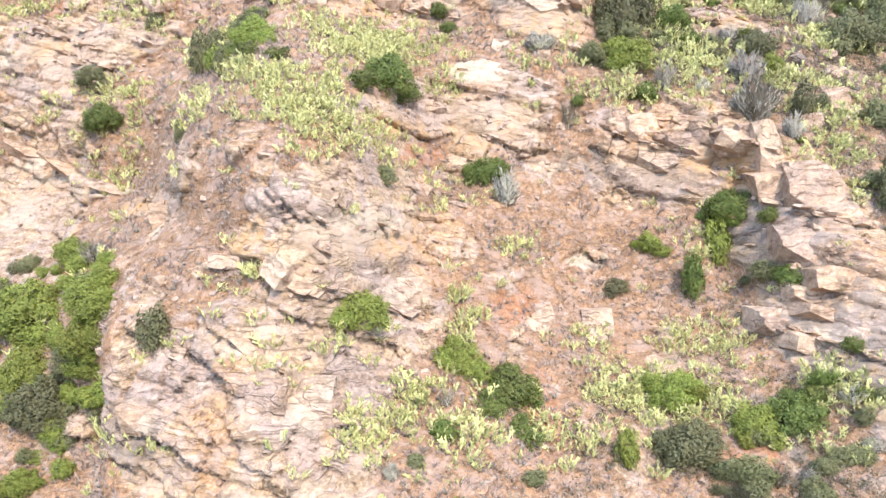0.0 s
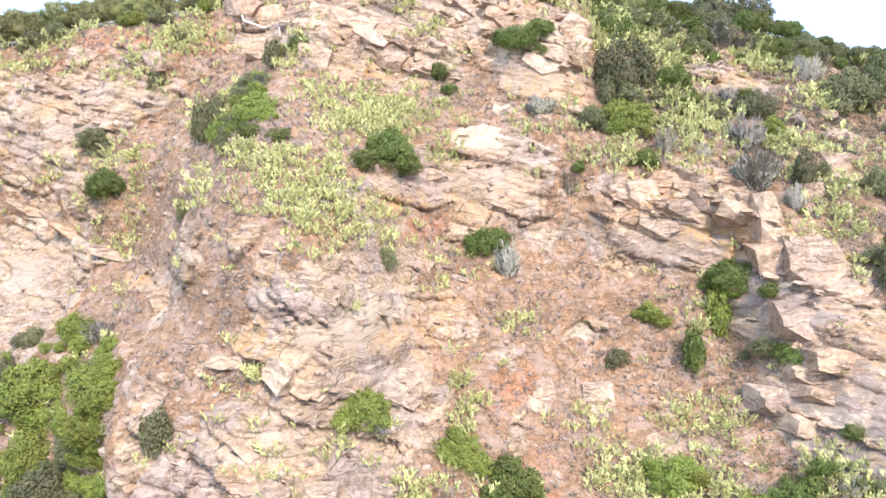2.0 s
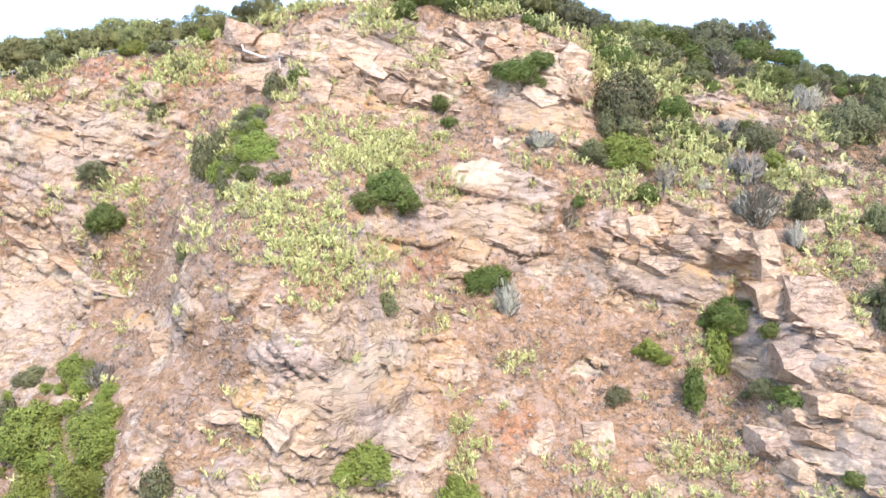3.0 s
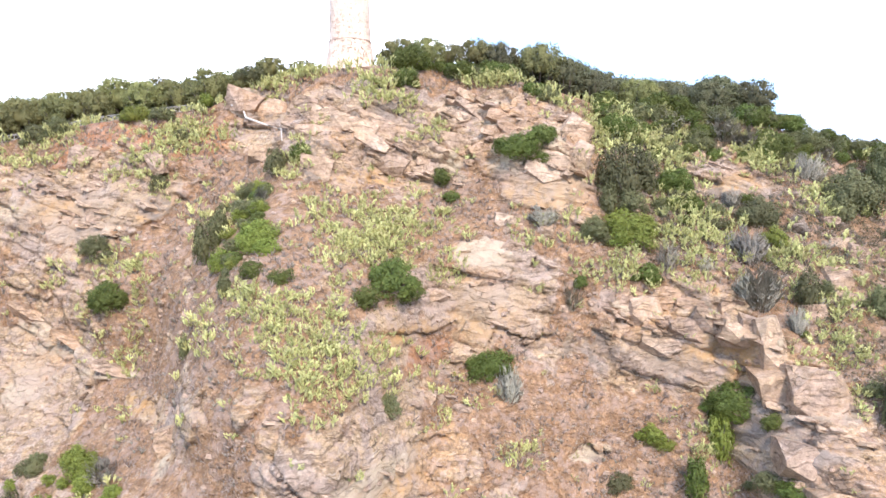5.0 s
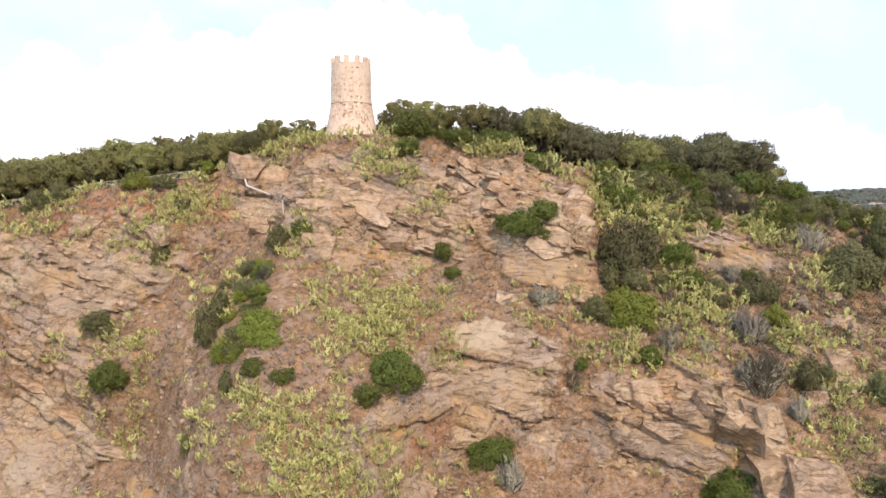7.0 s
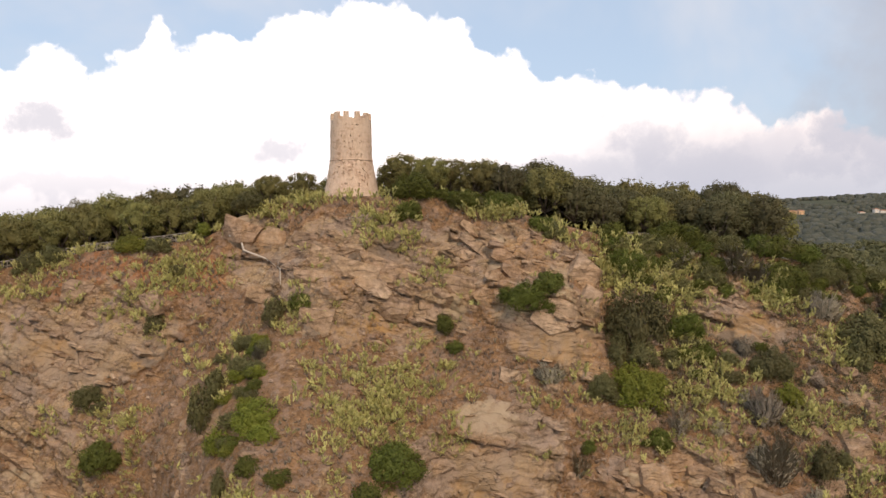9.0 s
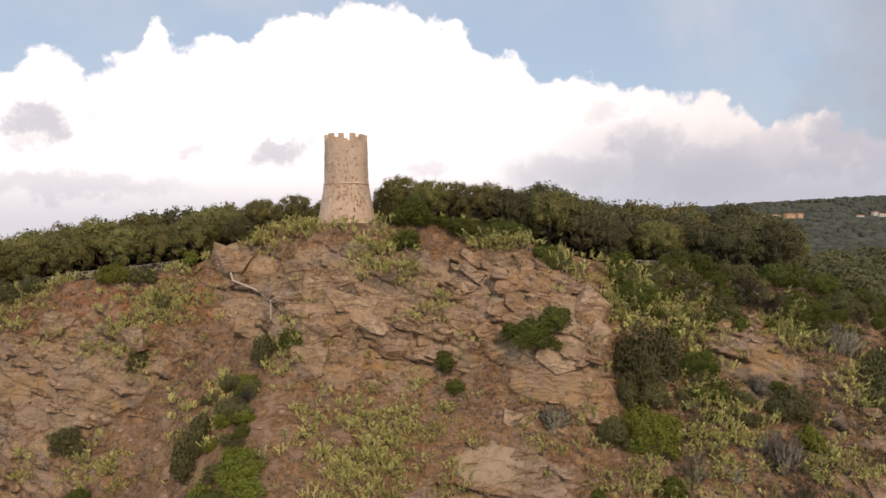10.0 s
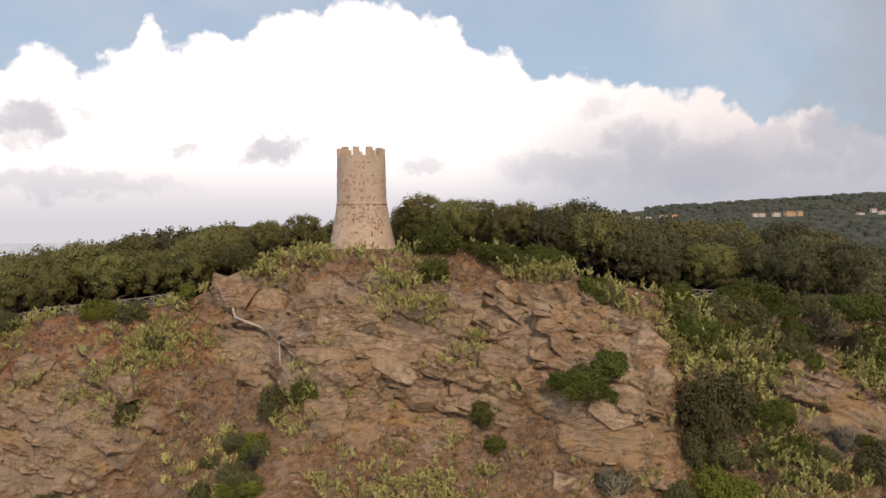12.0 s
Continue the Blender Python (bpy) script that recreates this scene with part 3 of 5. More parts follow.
def surface(x, z):
    """y of the finished cliff face."""
    x, z = np.asarray(x, dtype=float), np.asarray(z, dtype=float)
    return face(x, z) - relief(x, z)


def spread(start, step, growth, end):
    out = []
    while start < end:
        step *= growth
        start += step
        out.append(start)
    return out


def build_ground():
    side = spread(0, 0.3, 1.09, 3600)
    xs = np.array([-62 - v for v in reversed(side)] + list(np.arange(-62, 64.01, 0.24)) + [64 + v for v in side])
    up = np.linspace(0, 1, 330)
    back = np.array(spread(0, 0.3, 1.055, 3900))
    X = np.broadcast_to(xs, (len(up) + len(back), len(xs))).copy()
    Z, Y = np.zeros_like(X), np.zeros_like(X)
    top = rim(xs)
    for i, t in enumerate(up):
        Z[i] = -5 + (top + 5) * t
        Y[i] = surface(X[i], Z[i])
    edge, lip = face(xs, top), relief(xs, top)
    for i, d in enumerate(back, len(up)):
        fade = np.exp(-d / 2.0)
        Y[i] = edge + d - lip * fade
        rough = 0.5 * fbm(X[i] * 0.2, Y[i] * 0.2) + 0.15 * fbm(X[i] * 1.1, Y[i] * 1.1)
        Z[i] = inland(X[i], edge + d) + rough * (1 - fade)
    n, m = X.shape
    me = bpy.data.meshes.new("ground")
    co = np.stack([X, Y, Z], -1).reshape(-1, 3)
    a = (np.arange(n - 1)[:, None] * m + np.arange(m - 1)).ravel()
    quads = np.stack([a, a + 1, a + m + 1, a + m], -1)
    me.vertices.add(len(co))
    me.vertices.foreach_set("co", co.ravel())
    me.loops.add(quads.size)
    me.loops.foreach_set("vertex_index", quads.ravel())
    me.polygons.add(len(quads))
    me.polygons.foreach_set("loop_start", np.arange(0, quads.size, 4))
    me.update(calc_edges=True)
    cliff = np.zeros_like(X)
    cliff[:len(up)] = 1
    for name, values in (("rock", bareness(X, Z) * cliff), ("ochre", spots(OCHRE, X, Z) * cliff), ("pale", spots(PALE_HIGH + PALE_LOW, X, Z) * cliff),
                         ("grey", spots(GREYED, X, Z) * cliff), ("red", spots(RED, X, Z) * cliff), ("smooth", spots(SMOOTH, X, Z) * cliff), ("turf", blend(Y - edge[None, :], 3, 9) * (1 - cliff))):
        me.attributes.new(name, "FLOAT", "POINT").data.foreach_set("value", values.astype(np.float32).ravel())
    me.materials.append(GROUND)
    land = tagged(new("ground", me), "steep dry sandstone cliff with ochre ledges and a wooded plateau", "cliff", kind="structure")
    sea = Lump()
    sea.add([Vector((-4000, -4000, 0)), Vector((4000, -4000, 0)), Vector((4000, 4000, 0)), Vector((-4000, 4000, 0))], [(0, 1, 2, 3)])
    tagged(new("water", sea.mesh("water", WATER)), "dark blue-green sea at the foot of the cliff", "sea", kind="structure")
    return land


ground = build_ground()


# ---- the watchtower ----
def build_tower():
    """A round battered watchtower with a string course and merlons."""
    rnd = random.Random(3)
    tower = empty("watchtower", pose(-14.65, 113.3, 68.0), "round crenellated ochre stone watchtower on the cliff top", "tower")
    cols = 84

    def wall(name, z0, z1, r_at, holes, depth, label):
        rows = max(2, round((z1 - z0) / 0.28))
        g = Lump()
        point = lambda i, j, dr=0.0: Vector((
            (r_at(z0 + (z1 - z0) * i / rows) + 0.05 * (noise.noise(Vector((math.cos(j / cols * 6.283) * 4, math.sin(j / cols * 6.283) * 4, i * 0.35 + z0))) if dr == 0 else 0) - dr) * math.cos(j / cols * 2 * math.pi),
            (r_at(z0 + (z1 - z0) * i / rows) - dr) * math.sin(j / cols * 2 * math.pi), z0 + (z1 - z0) * i / rows))
        grid = [[point(i, j) for j in range(cols)] for i in range(rows + 1)]
        g.v = [p for row in grid for p in row]
        for i in range(rows):
            for j in range(cols):
                q = (i * cols + j, i * cols + (j + 1) % cols, (i + 1) * cols + (j + 1) % cols, (i + 1) * cols + j)
                if (i, j) in holes:
                    n = len(g.v)
                    d = holes[i, j]
                    c = sum((g.v[k] for k in q), Vector()) / 4
                    f_ = 0.86 if d < 0.3 else 0.7
                    inner = [c + (g.v[k] - c) * f_ * (0.75 + 0.4 * LATTICE[(i * 7 + k) & 255, j]) for k in q]
                    axis = Vector((c.x, c.y, 0)).normalized()
                    g.v.extend(inner)
                    g.v.extend(p - axis * d for p in inner)
                    for k in range(4):
                        k2 = (k + 1) % 4
                        g.f.append((q[k], q[k2], n + k2, n + k))
                        g.f.append((n + k, n + k2, n + 4 + k2, n + 4 + k))
                    g.f.append((n + 4, n + 5, n + 6, n + 7))
                else:
                    g.f.append(q)
        part(name, g.mesh(name, MASONRY), tower, label)

    front = cols * 0.75                       # the side towards the sea
    foot = {(int(min(21, max(1, rnd.gauss(16, 5)))), int(front + 2 + rnd.gauss(0, 12)) % cols): rnd.choice((0.06, 0.1, 0.2, 0.35)) for _ in range(120)}
    wall("batter", 0.0, 6.25, lambda z: 4.5 - 1.24 * (z / 6.25) ** 0.85 + 0.22 * max(0.0, 1 - z / 0.9), foot, 0.2, "sloping base of pitted rubble stone")
    shaft = {}
    for k, deg in ((2, -24), (2, 5), (2, 20), (6, -36), (6, -14), (6, 8), (9, -36), (9, -14), (9, 10), (12, -42), (12, -22), (12, 4), (12, 30), (18, -8), (18, 8), (18, 20), (8, 32), (9, 34)):
        shaft[k, int(round(front + deg / 360 * cols)) % cols] = 0.5
    for _ in range(24):
        shaft.setdefault((rnd.randrange(0, 20), int(front + rnd.gauss(0, 15)) % cols), rnd.choice((0.06, 0.12, 0.2, 0.3)))
    wall("shaft", 6.42, 12.45, lambda z: 3.2 - 0.10 * (z - 6.4) / 6, shaft, 0.5, "plastered stone shaft with square putlog holes")
    ring = Lump()
    prof = [(3.15, 6.24), (3.31, 6.27), (3.35, 6.34), (3.30, 6.41), (3.15, 6.44)]
    for i, (r, z) in enumerate(prof):
        ring.v.extend(Vector((r * math.cos(j / 72 * 6.28319), r * math.sin(j / 72 * 6.28319), z)) for j in range(72))
    for i in range(len(prof) - 1):
        ring.f.extend((i * 72 + j, i * 72 + (j + 1) % 72, (i + 1) * 72 + (j + 1) % 72, (i + 1) * 72 + j) for j in range(72))
    part("string_course", ring.mesh("string_course", MASONRY, True), tower, "projecting stone moulding")
    floor_ = Lump()
    for r, z in ((3.1, 12.45), (2.55, 12.45), (2.55, 11.6)):
        floor_.v.extend(Vector((r * math.cos(j / 48 * 6.28319), r * math.sin(j / 48 * 6.28319), z)) for j in range(48))
    for i in range(2):
        floor_.f.extend((i * 48 + j, i * 48 + (j + 1) % 48, (i + 1) * 48 + (j + 1) % 48, (i + 1) * 48 + j) for j in range(48))
    floor_.f.append(tuple(96 + j for j in range(48)))
    part("roof_terrace", floor_.mesh("roof_terrace", MASONRY), tower)
    for k in range(11):
        a0 = radians(-96 + k * 32.73 - 7.4)
        g = Lump()
        z1 = 13.5 + rnd.uniform(-0.1, 0.08)
        steps = 4
        for z in (12.4, 12.95, z1 - 0.07, z1):
            inset = 0.05 if z == z1 else 0.0
            for r in (3.1 - inset, 2.52 + inset):
                for s in range(steps + 1):
                    a = a0 + radians(14.8) * (s / steps) * (1 - 0.02 * (z > 13)) + rnd.uniform(-0.006, 0.006)
                    g.v.append(Vector((r * math.cos(a), r * math.sin(a), z + rnd.uniform(-0.03, 0.03))))
        w = 2 * (steps + 1)
        for lev in range(3):
            for s in range(steps):
                o, i_ = lev * w + s, lev * w + steps + 1 + s
                g.f.append((o, o + 1, o + 1 + w, o + w))
                g.f.append((i_ + 1, i_, i_ + w, i_ + 1 + w))
            o, i_ = lev * w, lev * w + steps + 1
            g.f.append((i_, o, o + w, i_ + w))
            g.f.append((o + steps, i_ + steps, i_ + steps + w, o + steps + w))
        t = 3 * w
        g.f.extend((t + s, t + s + 1, t + steps + 2 + s, t + steps + 1 + s) for s in range(steps))
        part("merlon", g.mesh("merlon", MASONRY), tower)


build_tower()


# ---- foliage ----
def leaf(g, p, n, size, rnd, soft=None):
    """One folded leaf spray at p, facing about n."""
    u = Vector((rnd.gauss(0, 0.5), rnd.gauss(0, 0.5), rnd.uniform(0.1, 1.3)))
    u = u - n * (0.8 * u.dot(n))
    if u.length < 1e-3:
        u = n.orthogonal()
    u.normalize()
    v = n.cross(u).normalized() * size * rnd.uniform(0.5, 0.85)
    u = u * size * rnd.uniform(0.8, 1.4)
    lift = n * size * rnd.uniform(-0.1, 0.25)
    g.add([p + u, p - u * 0.6 + v + lift, p - u * 0.6 - v + lift], [(0, 1, 2)])
    if soft is not None:
        g.n.extend([soft] * 3)


def crown(rnd, lumps, count, size, low=-0.35, core=0.72, spray=1.06, hollow=0.0):
    """Leaves round a cluster of lumps: (centre, radii). Gives leaves and added closed cores that stop the view through.
    """
    g = Lump()
    heart = sum((Vector(c) for c, _ in lumps), Vector()) / len(lumps) - Vector((0, 0, lumps[0][1][2] * 0.5))
    weights = [r[0] * r[1] + r[0] * r[2] for _, r in lumps]
    for c, r in rnd.choices(lumps, weights, k=count):
        d = Vector((rnd.gauss(0, 1), rnd.gauss(0, 1), rnd.gauss(0, 1))).normalized()
        if d.z < low:
            d.z *= -0.5
        s = rnd.uniform(0.78, 1.02) if rnd.random() < 0.8 else rnd.uniform(0.95, spray)
        wave = 1 + 0.16 * noise.noise(Vector(c) * 3 + d * 2.5)
        p = Vector(c) + Vector((d.x * r[0], d.y * r[1], d.z * r[2])) * s * wave
        n = (d + 0.75 * Vector((rnd.gauss(0, 0.6), rnd.gauss(0, 0.6), rnd.gauss(0, 0.6) + 0.25))).normalized()
        leaf(g, p, n, size, rnd, (d * 0.5 + (p - heart).normalized() * 0.6 + n * 0.95).normalized())
    for c, r in lumps:
        if r[0] < hollow:
            continue
        ring = 6
        rows = []
        for i, lat in enumerate((-1.0, 0.0, 0.9)):
            for k in range(ring):
                a = 2 * math.pi * (k + 0.5 * (i % 2)) / ring
                s = core * rnd.uniform(0.85, 1.1)
                rows.append(Vector(c) + Vector((math.cos(a) * math.cos(lat) * r[0], math.sin(a) * math.cos(lat) * r[1], math.sin(lat) * r[2])) * s)
        fs = [(i * ring + k, i * ring + (k + 1) % ring, (i + 1) * ring + (k + 1) % ring, (i + 1) * ring + k) for i in range(2) for k in range(ring)]
        fs += [tuple(reversed(range(ring))), tuple(range(2 * ring, 3 * ring))]
        g.add(rows, fs)
        g.n.extend((v - heart).normalized() for v in rows)
    return g


def tree_meshes(seed, mat, count=6200, size=0.125):
    """A holm oak about 8 m high: leaning trunk, limbs, deep rounded crown of many lumps."""
    rnd = random.Random(seed)
    wood = Lump()
    lean = Vector((rnd.uniform(-0.5, 0.5), rnd.uniform(-0.5, 0.5), 0))
    fork = Vector((0, 0, 1.4)) + lean * 0.5
    wood.tube([Vector((0, 0, -0.5)), Vector((0.05, 0, 0.8)) + lean * 0.2, fork], [0.26, 0.19, 0.16], 7)
    lumps = []
    for k in range(64):
        t = (k + 0.5) / 64
        h = 1.0 - 1.75 * t                             # from the top of the dome down to its skirt
        out = math.sqrt(max(0.05, 1 - h * h)) * 2.75 if k > 1 else 0.7
        a = k * 2.4 + rnd.uniform(-0.5, 0.5)
        c = Vector((math.cos(a) * out, math.sin(a) * out, 4.3 + h * 2.7 + rnd.uniform(-0.4, 0.35))) + lean
        r = rnd.uniform(0.4, 0.78)
        lumps.append((c, (r, r, r * rnd.uniform(1.0, 1.6))))
        if k % 5 == 0:
            mid = fork.lerp(c, 0.5) + Vector((rnd.uniform(-0.3, 0.3), rnd.uniform(-0.3, 0.3), -0.2))
            wood.tube([fork, mid, c], [0.10, 0.07, 0.03], 5)
    lumps.append((Vector((0, 0, 4.8)) + lean, (2.5, 2.5, 2.5)))
    g = crown(rnd, lumps, count, size, core=0.62, spray=1.25, hollow=0.7)
    return wood.mesh("trunk", BARK, True), g.mesh("crown", mat)


SHAPE_OF = {}


def remembered(stem, lump, me):
    SHAPE_OF[me.name] = lump
    return stem, me


def bush_meshes(seed, mat, count, size, wide=1.0, tall=1.0):
    """A unit bush, one wide and one high, standing on its stems, with loose sprays round it."""
    rnd = random.Random(seed)
    wood, lumps = Lump(), []
    for k in range(34):
        a = k * 2.4 + rnd.uniform(-0.5, 0.5)
        h = 1 - 1.3 * (k + 0.5) / 34
        out = math.sqrt(max(0.02, 1 - h * h)) * rnd.uniform(0.26, 0.43)
        c = Vector((math.cos(a) * out * wide, math.sin(a) * out, (0.36 + h * 0.40 + rnd.uniform(-0.07, 0.09)) * tall))
        r = rnd.uniform(0.06, 0.13)
        lumps.append((c, (r, r, r * rnd.uniform(1.1, 1.9))))
        if k % 6 == 0:
            wood.tube([Vector((0, 0, -0.15)), c * 0.5, c], [0.02, 0.014, 0.006], 4)
    lumps.append((Vector((0, 0, 0.36 * tall)), (0.40 * wide, 0.40, 0.40 * tall)))
    g = crown(rnd, lumps, count, size, -0.6, 0.62, 1.4, 0.2)
    return remembered(wood.mesh("stem", BARK), g, g.mesh("foliage", mat))


def twig_bush(seed):
    """A unit bush of fine upright twigs, half bare, with thin grey leaves."""
    rnd = random.Random(seed)
    g, wood = Lump(), Lump()
    for k in range(30):
        a, tilt = k * 2.4 + rnd.uniform(-0.4, 0.4), 0.08 + 0.95 * math.sqrt((k + 0.5) / 30)
        d = Vector((math.cos(a) * math.sin(tilt), math.sin(a) * math.sin(tilt), math.cos(tilt)))
        tip = Vector((d.x * 0.52, d.y * 0.52, d.z * rnd.uniform(0.65, 0.92)))
        if k % 4 == 0:
            wood.tube([Vector((0, 0, -0.1)), tip * 0.5, tip * 0.8], [0.016, 0.010, 0.004], 4)
        for _ in range(46):
            t = rnd.uniform(0.3, 1.0)
            p0 = tip * t + Vector((rnd.gauss(0, 0.03), rnd.gauss(0, 0.03), rnd.gauss(0, 0.03)))
            way = (d + Vector((rnd.gauss(0, 0.45), rnd.gauss(0, 0.45), 0.35 + rnd.gauss(0, 0.3)))).normalized()
            side = way.orthogonal().normalized() * rnd.uniform(0.006, 0.013)
            p1 = p0 + way * rnd.uniform(0.06, 0.17)
            g.add([p0 - side, p0 + side, p1], [(0, 1, 2)])
            g.n.extend([(d + way * 0.5 + Vector((0, -0.2, 0.3))).normalized()] * 3)
    return remembered(wood.mesh("stem", BARK), g, g.mesh("twig_crown", GREY))


def plant(name, meshes, m, label, category, group, parts):
    ob = empty(name, m, label, category, group)
    for p, me in zip(parts, meshes):
        part(p, me, ob)
    return ob


def scaled(x, y, z, turn, w, d, h, lean=0.0):
    return pose(x, y, z, lean, 0, turn) @ Matrix.Diagonal((w, d, h, 1))

TREES = [tree_meshes(20 + k, HOLM if k < 4 else VALE) for k in range(6)]
BACK_TREES = [tree_meshes(30 + k, HOLM if k < 2 else VALE, 2400, 0.19) for k in range(3)]
SHAPES = ((1.0, 1.0), (1.35, 0.8), (0.85, 1.15))
BUSHES = {}
for number, (kind, mat, label) in enumerate((("mastic", MASTIC, "dense dark green mastic bush on the cliff"), ("broom", BROOM, "bright green leafy shrub rooted in the cliff"),
                                             ("olive", OLIVE, "grey-green wild olive shrub on the slope"))):
    BUSHES[kind] = ([bush_meshes(40 + 10 * number + k, mat, 1900, 0.034, w, t) for k, (w, t) in enumerate(SHAPES)],
                    [bush_meshes(44 + 10 * number + k, mat, 5200, 0.022, w, t) for k, (w, t) in enumerate(SHAPES[:2])], label)
BUSHES["grey"] = ([twig_bush(76), twig_bush(77)], [twig_bush(78), twig_bush(79)], "leafless grey twiggy scrub bush on the cliff")


def build_wood():
    rnd = random.Random(11)
    spots_taken = []
    tries = 0
    while len(spots_taken) < 165 and tries < 9000:
        tries += 1
        x = rnd.uniform(-92, 84)
        front = float(face(x, rim(x))) + (5 if x < -24 else 10 if x < -6 else 7.5 if x < 4 else 6 if x < 24 else 10)
        y = front + abs(rnd.gauss(0, 14)) if rnd.random() < 0.6 else front + rnd.uniform(0, 6)
        if math.hypot(x + 14.65, y - 113.3) < 7.5 or (-24 < x < -7 and y < 116):
            continue
        if x > 50 + 0.5 * (y - 118):
            continue
        deep = y > front + 13
        gap = 4.0 if not deep else 5.0
        if any(math.hypot(x - a, y - b) < gap for a, b in spots_taken):
            continue
        spots_taken.append((x, y))
        size = rnd.uniform(0.9, 1.12) * (1.12 if x < -36 else 0.84 if x < -26 else 0.9 if x < -8 else 1.04 if x < 14 else 1.14 if x < 34 else 1.16) * (0.86 + 0.32 * min(1.0, (y - front) / 16))
        meshes = rnd.choice(BACK_TREES) if deep else rnd.choice(TREES[:4] if x < 6 else TREES[3:])
        z = float(inland(x, y))
        plant("tree", meshes, scaled(x, y, z - 0.3, rnd.uniform(0, 360), size * 1.05, size * 1.05, size), "evergreen oak with a broad dense olive-green crown", "tree", "plateau wood", ("trunk", "crown"))


build_wood()


def valley_tree(seed):
    """A low broad crown of leaf sprays on a short trunk."""
    rnd = random.Random(seed)
    wood, lumps = Lump(), []
    wood.tube([Vector((0, 0, -0.5)), Vector((0, 0, 3.0))], [0.25, 0.15], 5)
    for k in range(14):
        a, h = k * 2.4 + rnd.uniform(-0.5, 0.5), 1 - 1.3 * (k + 0.5) / 14
        out = math.sqrt(max(0.02, 1 - h * h)) * rnd.uniform(2.0, 3.0)
        r = rnd.uniform(0.7, 1.2)
        lumps.append((Vector((math.cos(a) * out, math.sin(a) * out, 3.2 + 2.2 * h)), (r, r, r * 1.3)))
    lumps.append((Vector((0, 0, 3.2)), (2.8, 2.8, 2.6)))
    return wood.mesh("trunk", BARK), crown(rnd, lumps, 430, 0.38, hollow=1.0).mesh("crown", VALE)


def build_valley_trees():
    """Single crowns of the lower wood inland to the east."""
    rnd = random.Random(13)
    shapes = [valley_tree(130 + k) for k in range(4)]
    taken, rest = [], Lump()
    for _ in range(5200):
        y = 138 + 420 * rnd.random() ** 1.6
        x = rnd.uniform(0.30, 0.84) * y + rnd.uniform(-6, 6)
        if len(taken) > 760 or x < 56 and y < 150 or any(abs(x - a) < 8 and math.hypot(x - a, y - b) < 3.0 + y * 0.009 for a, b in taken):
            continue
        taken.append((x, y))
        s = rnd.uniform(0.8, 1.3) * (1 + 0.0022 * (y - 140))
        m = scaled(x, y, float(inland(x, y)) - 1.6, rnd.uniform(0, 360), s * 1.1, s * 1.1, s * 0.85)
        if y > 185:
            for me in rnd.choice(shapes):
                rest.add([m @ v.co for v in me.vertices], [tuple(p.vertices) for p in me.polygons])
            continue
        plant("tree", rnd.choice(shapes), m, "low evergreen tree in the valley wood", "tree", "valley wood", ("trunk", "crown"))
    tagged(new("valley_wood", rest.mesh("valley_wood", VALE)), "dark evergreen wood filling the valley behind the cliff", "woods", kind="stuff")


build_valley_trees()

# Shrubs on the cliff: kind, x, height of the middle, width, height.
WEST_SHRUBS = [("olive", -45.1, 42.7, 4.5, 3.2), ("broom", -44.5, 61.3, 4.9, 4.4), ("mastic", -41.3, 36.7, 4.9, 4.9), ("olive", -40.6, 61.4, 3.9, 3.5), ("olive", -38.5, 51.8, 2.5, 3.3),
    ("olive", -36.8, 58.1, 2.5, 2.4), ("olive", -27.8, 43.3, 3.1, 5), ("olive", -27.3, 46.2, 2.9, 4.4), ("olive", -26.2, 33.4, 1.4, 2.8), ("olive", -24.6, 47.3, 3.3, 3.6),
    ("broom", -24, 42.2, 2.6, 3.3), ("broom", -22.7, 49.9, 3, 3.3), ("grey", -22.3, 49.4, 2, 2.1), ("olive", -21.7, 39.8, 1.9, 2.7), ("mastic", -21.6, 46.4, 2.1, 2.3),
    ("olive", -21.5, 54.1, 3, 4.4), ("broom", -20, 44.1, 5.5, 4.3)]
MID_SHRUBS = [("mastic", -19.3, 41.1, 2.7, 2.7), ("mastic", -18.1, 55.2, 2.6, 3.1), ("mastic", -16.1, 40.6, 2.4, 2.3), ("mastic", -6, 39.1, 6.4, 5.8), ("olive", -5.5, 28.7, 2.4, 2.7),
    ("mastic", -5.3, 65.9, 4, 3.6), ("mastic", -0.4, 51.5, 3, 3.3), ("mastic", 0.8, 49, 2.5, 2.3), ("mastic", 2.5, 67.4, 4.9, 4.1), ("mastic", 5, 29.5, 5.6, 3.4), ("grey", 6.8, 27.9, 3.6, 4.7),
    ("mastic", 9.6, 55, 6.4, 3.8), ("grey", 12, 46.5, 4.2, 3), ("mastic", 12.6, 56.8, 3.6, 4.1), ("mastic", 12.7, 64, 3.7, 3.7), ("olive", 14.5, 62.8, 3.5, 3.2),
    ("grey", 14.7, 36.9, 3.3, 4.1)]
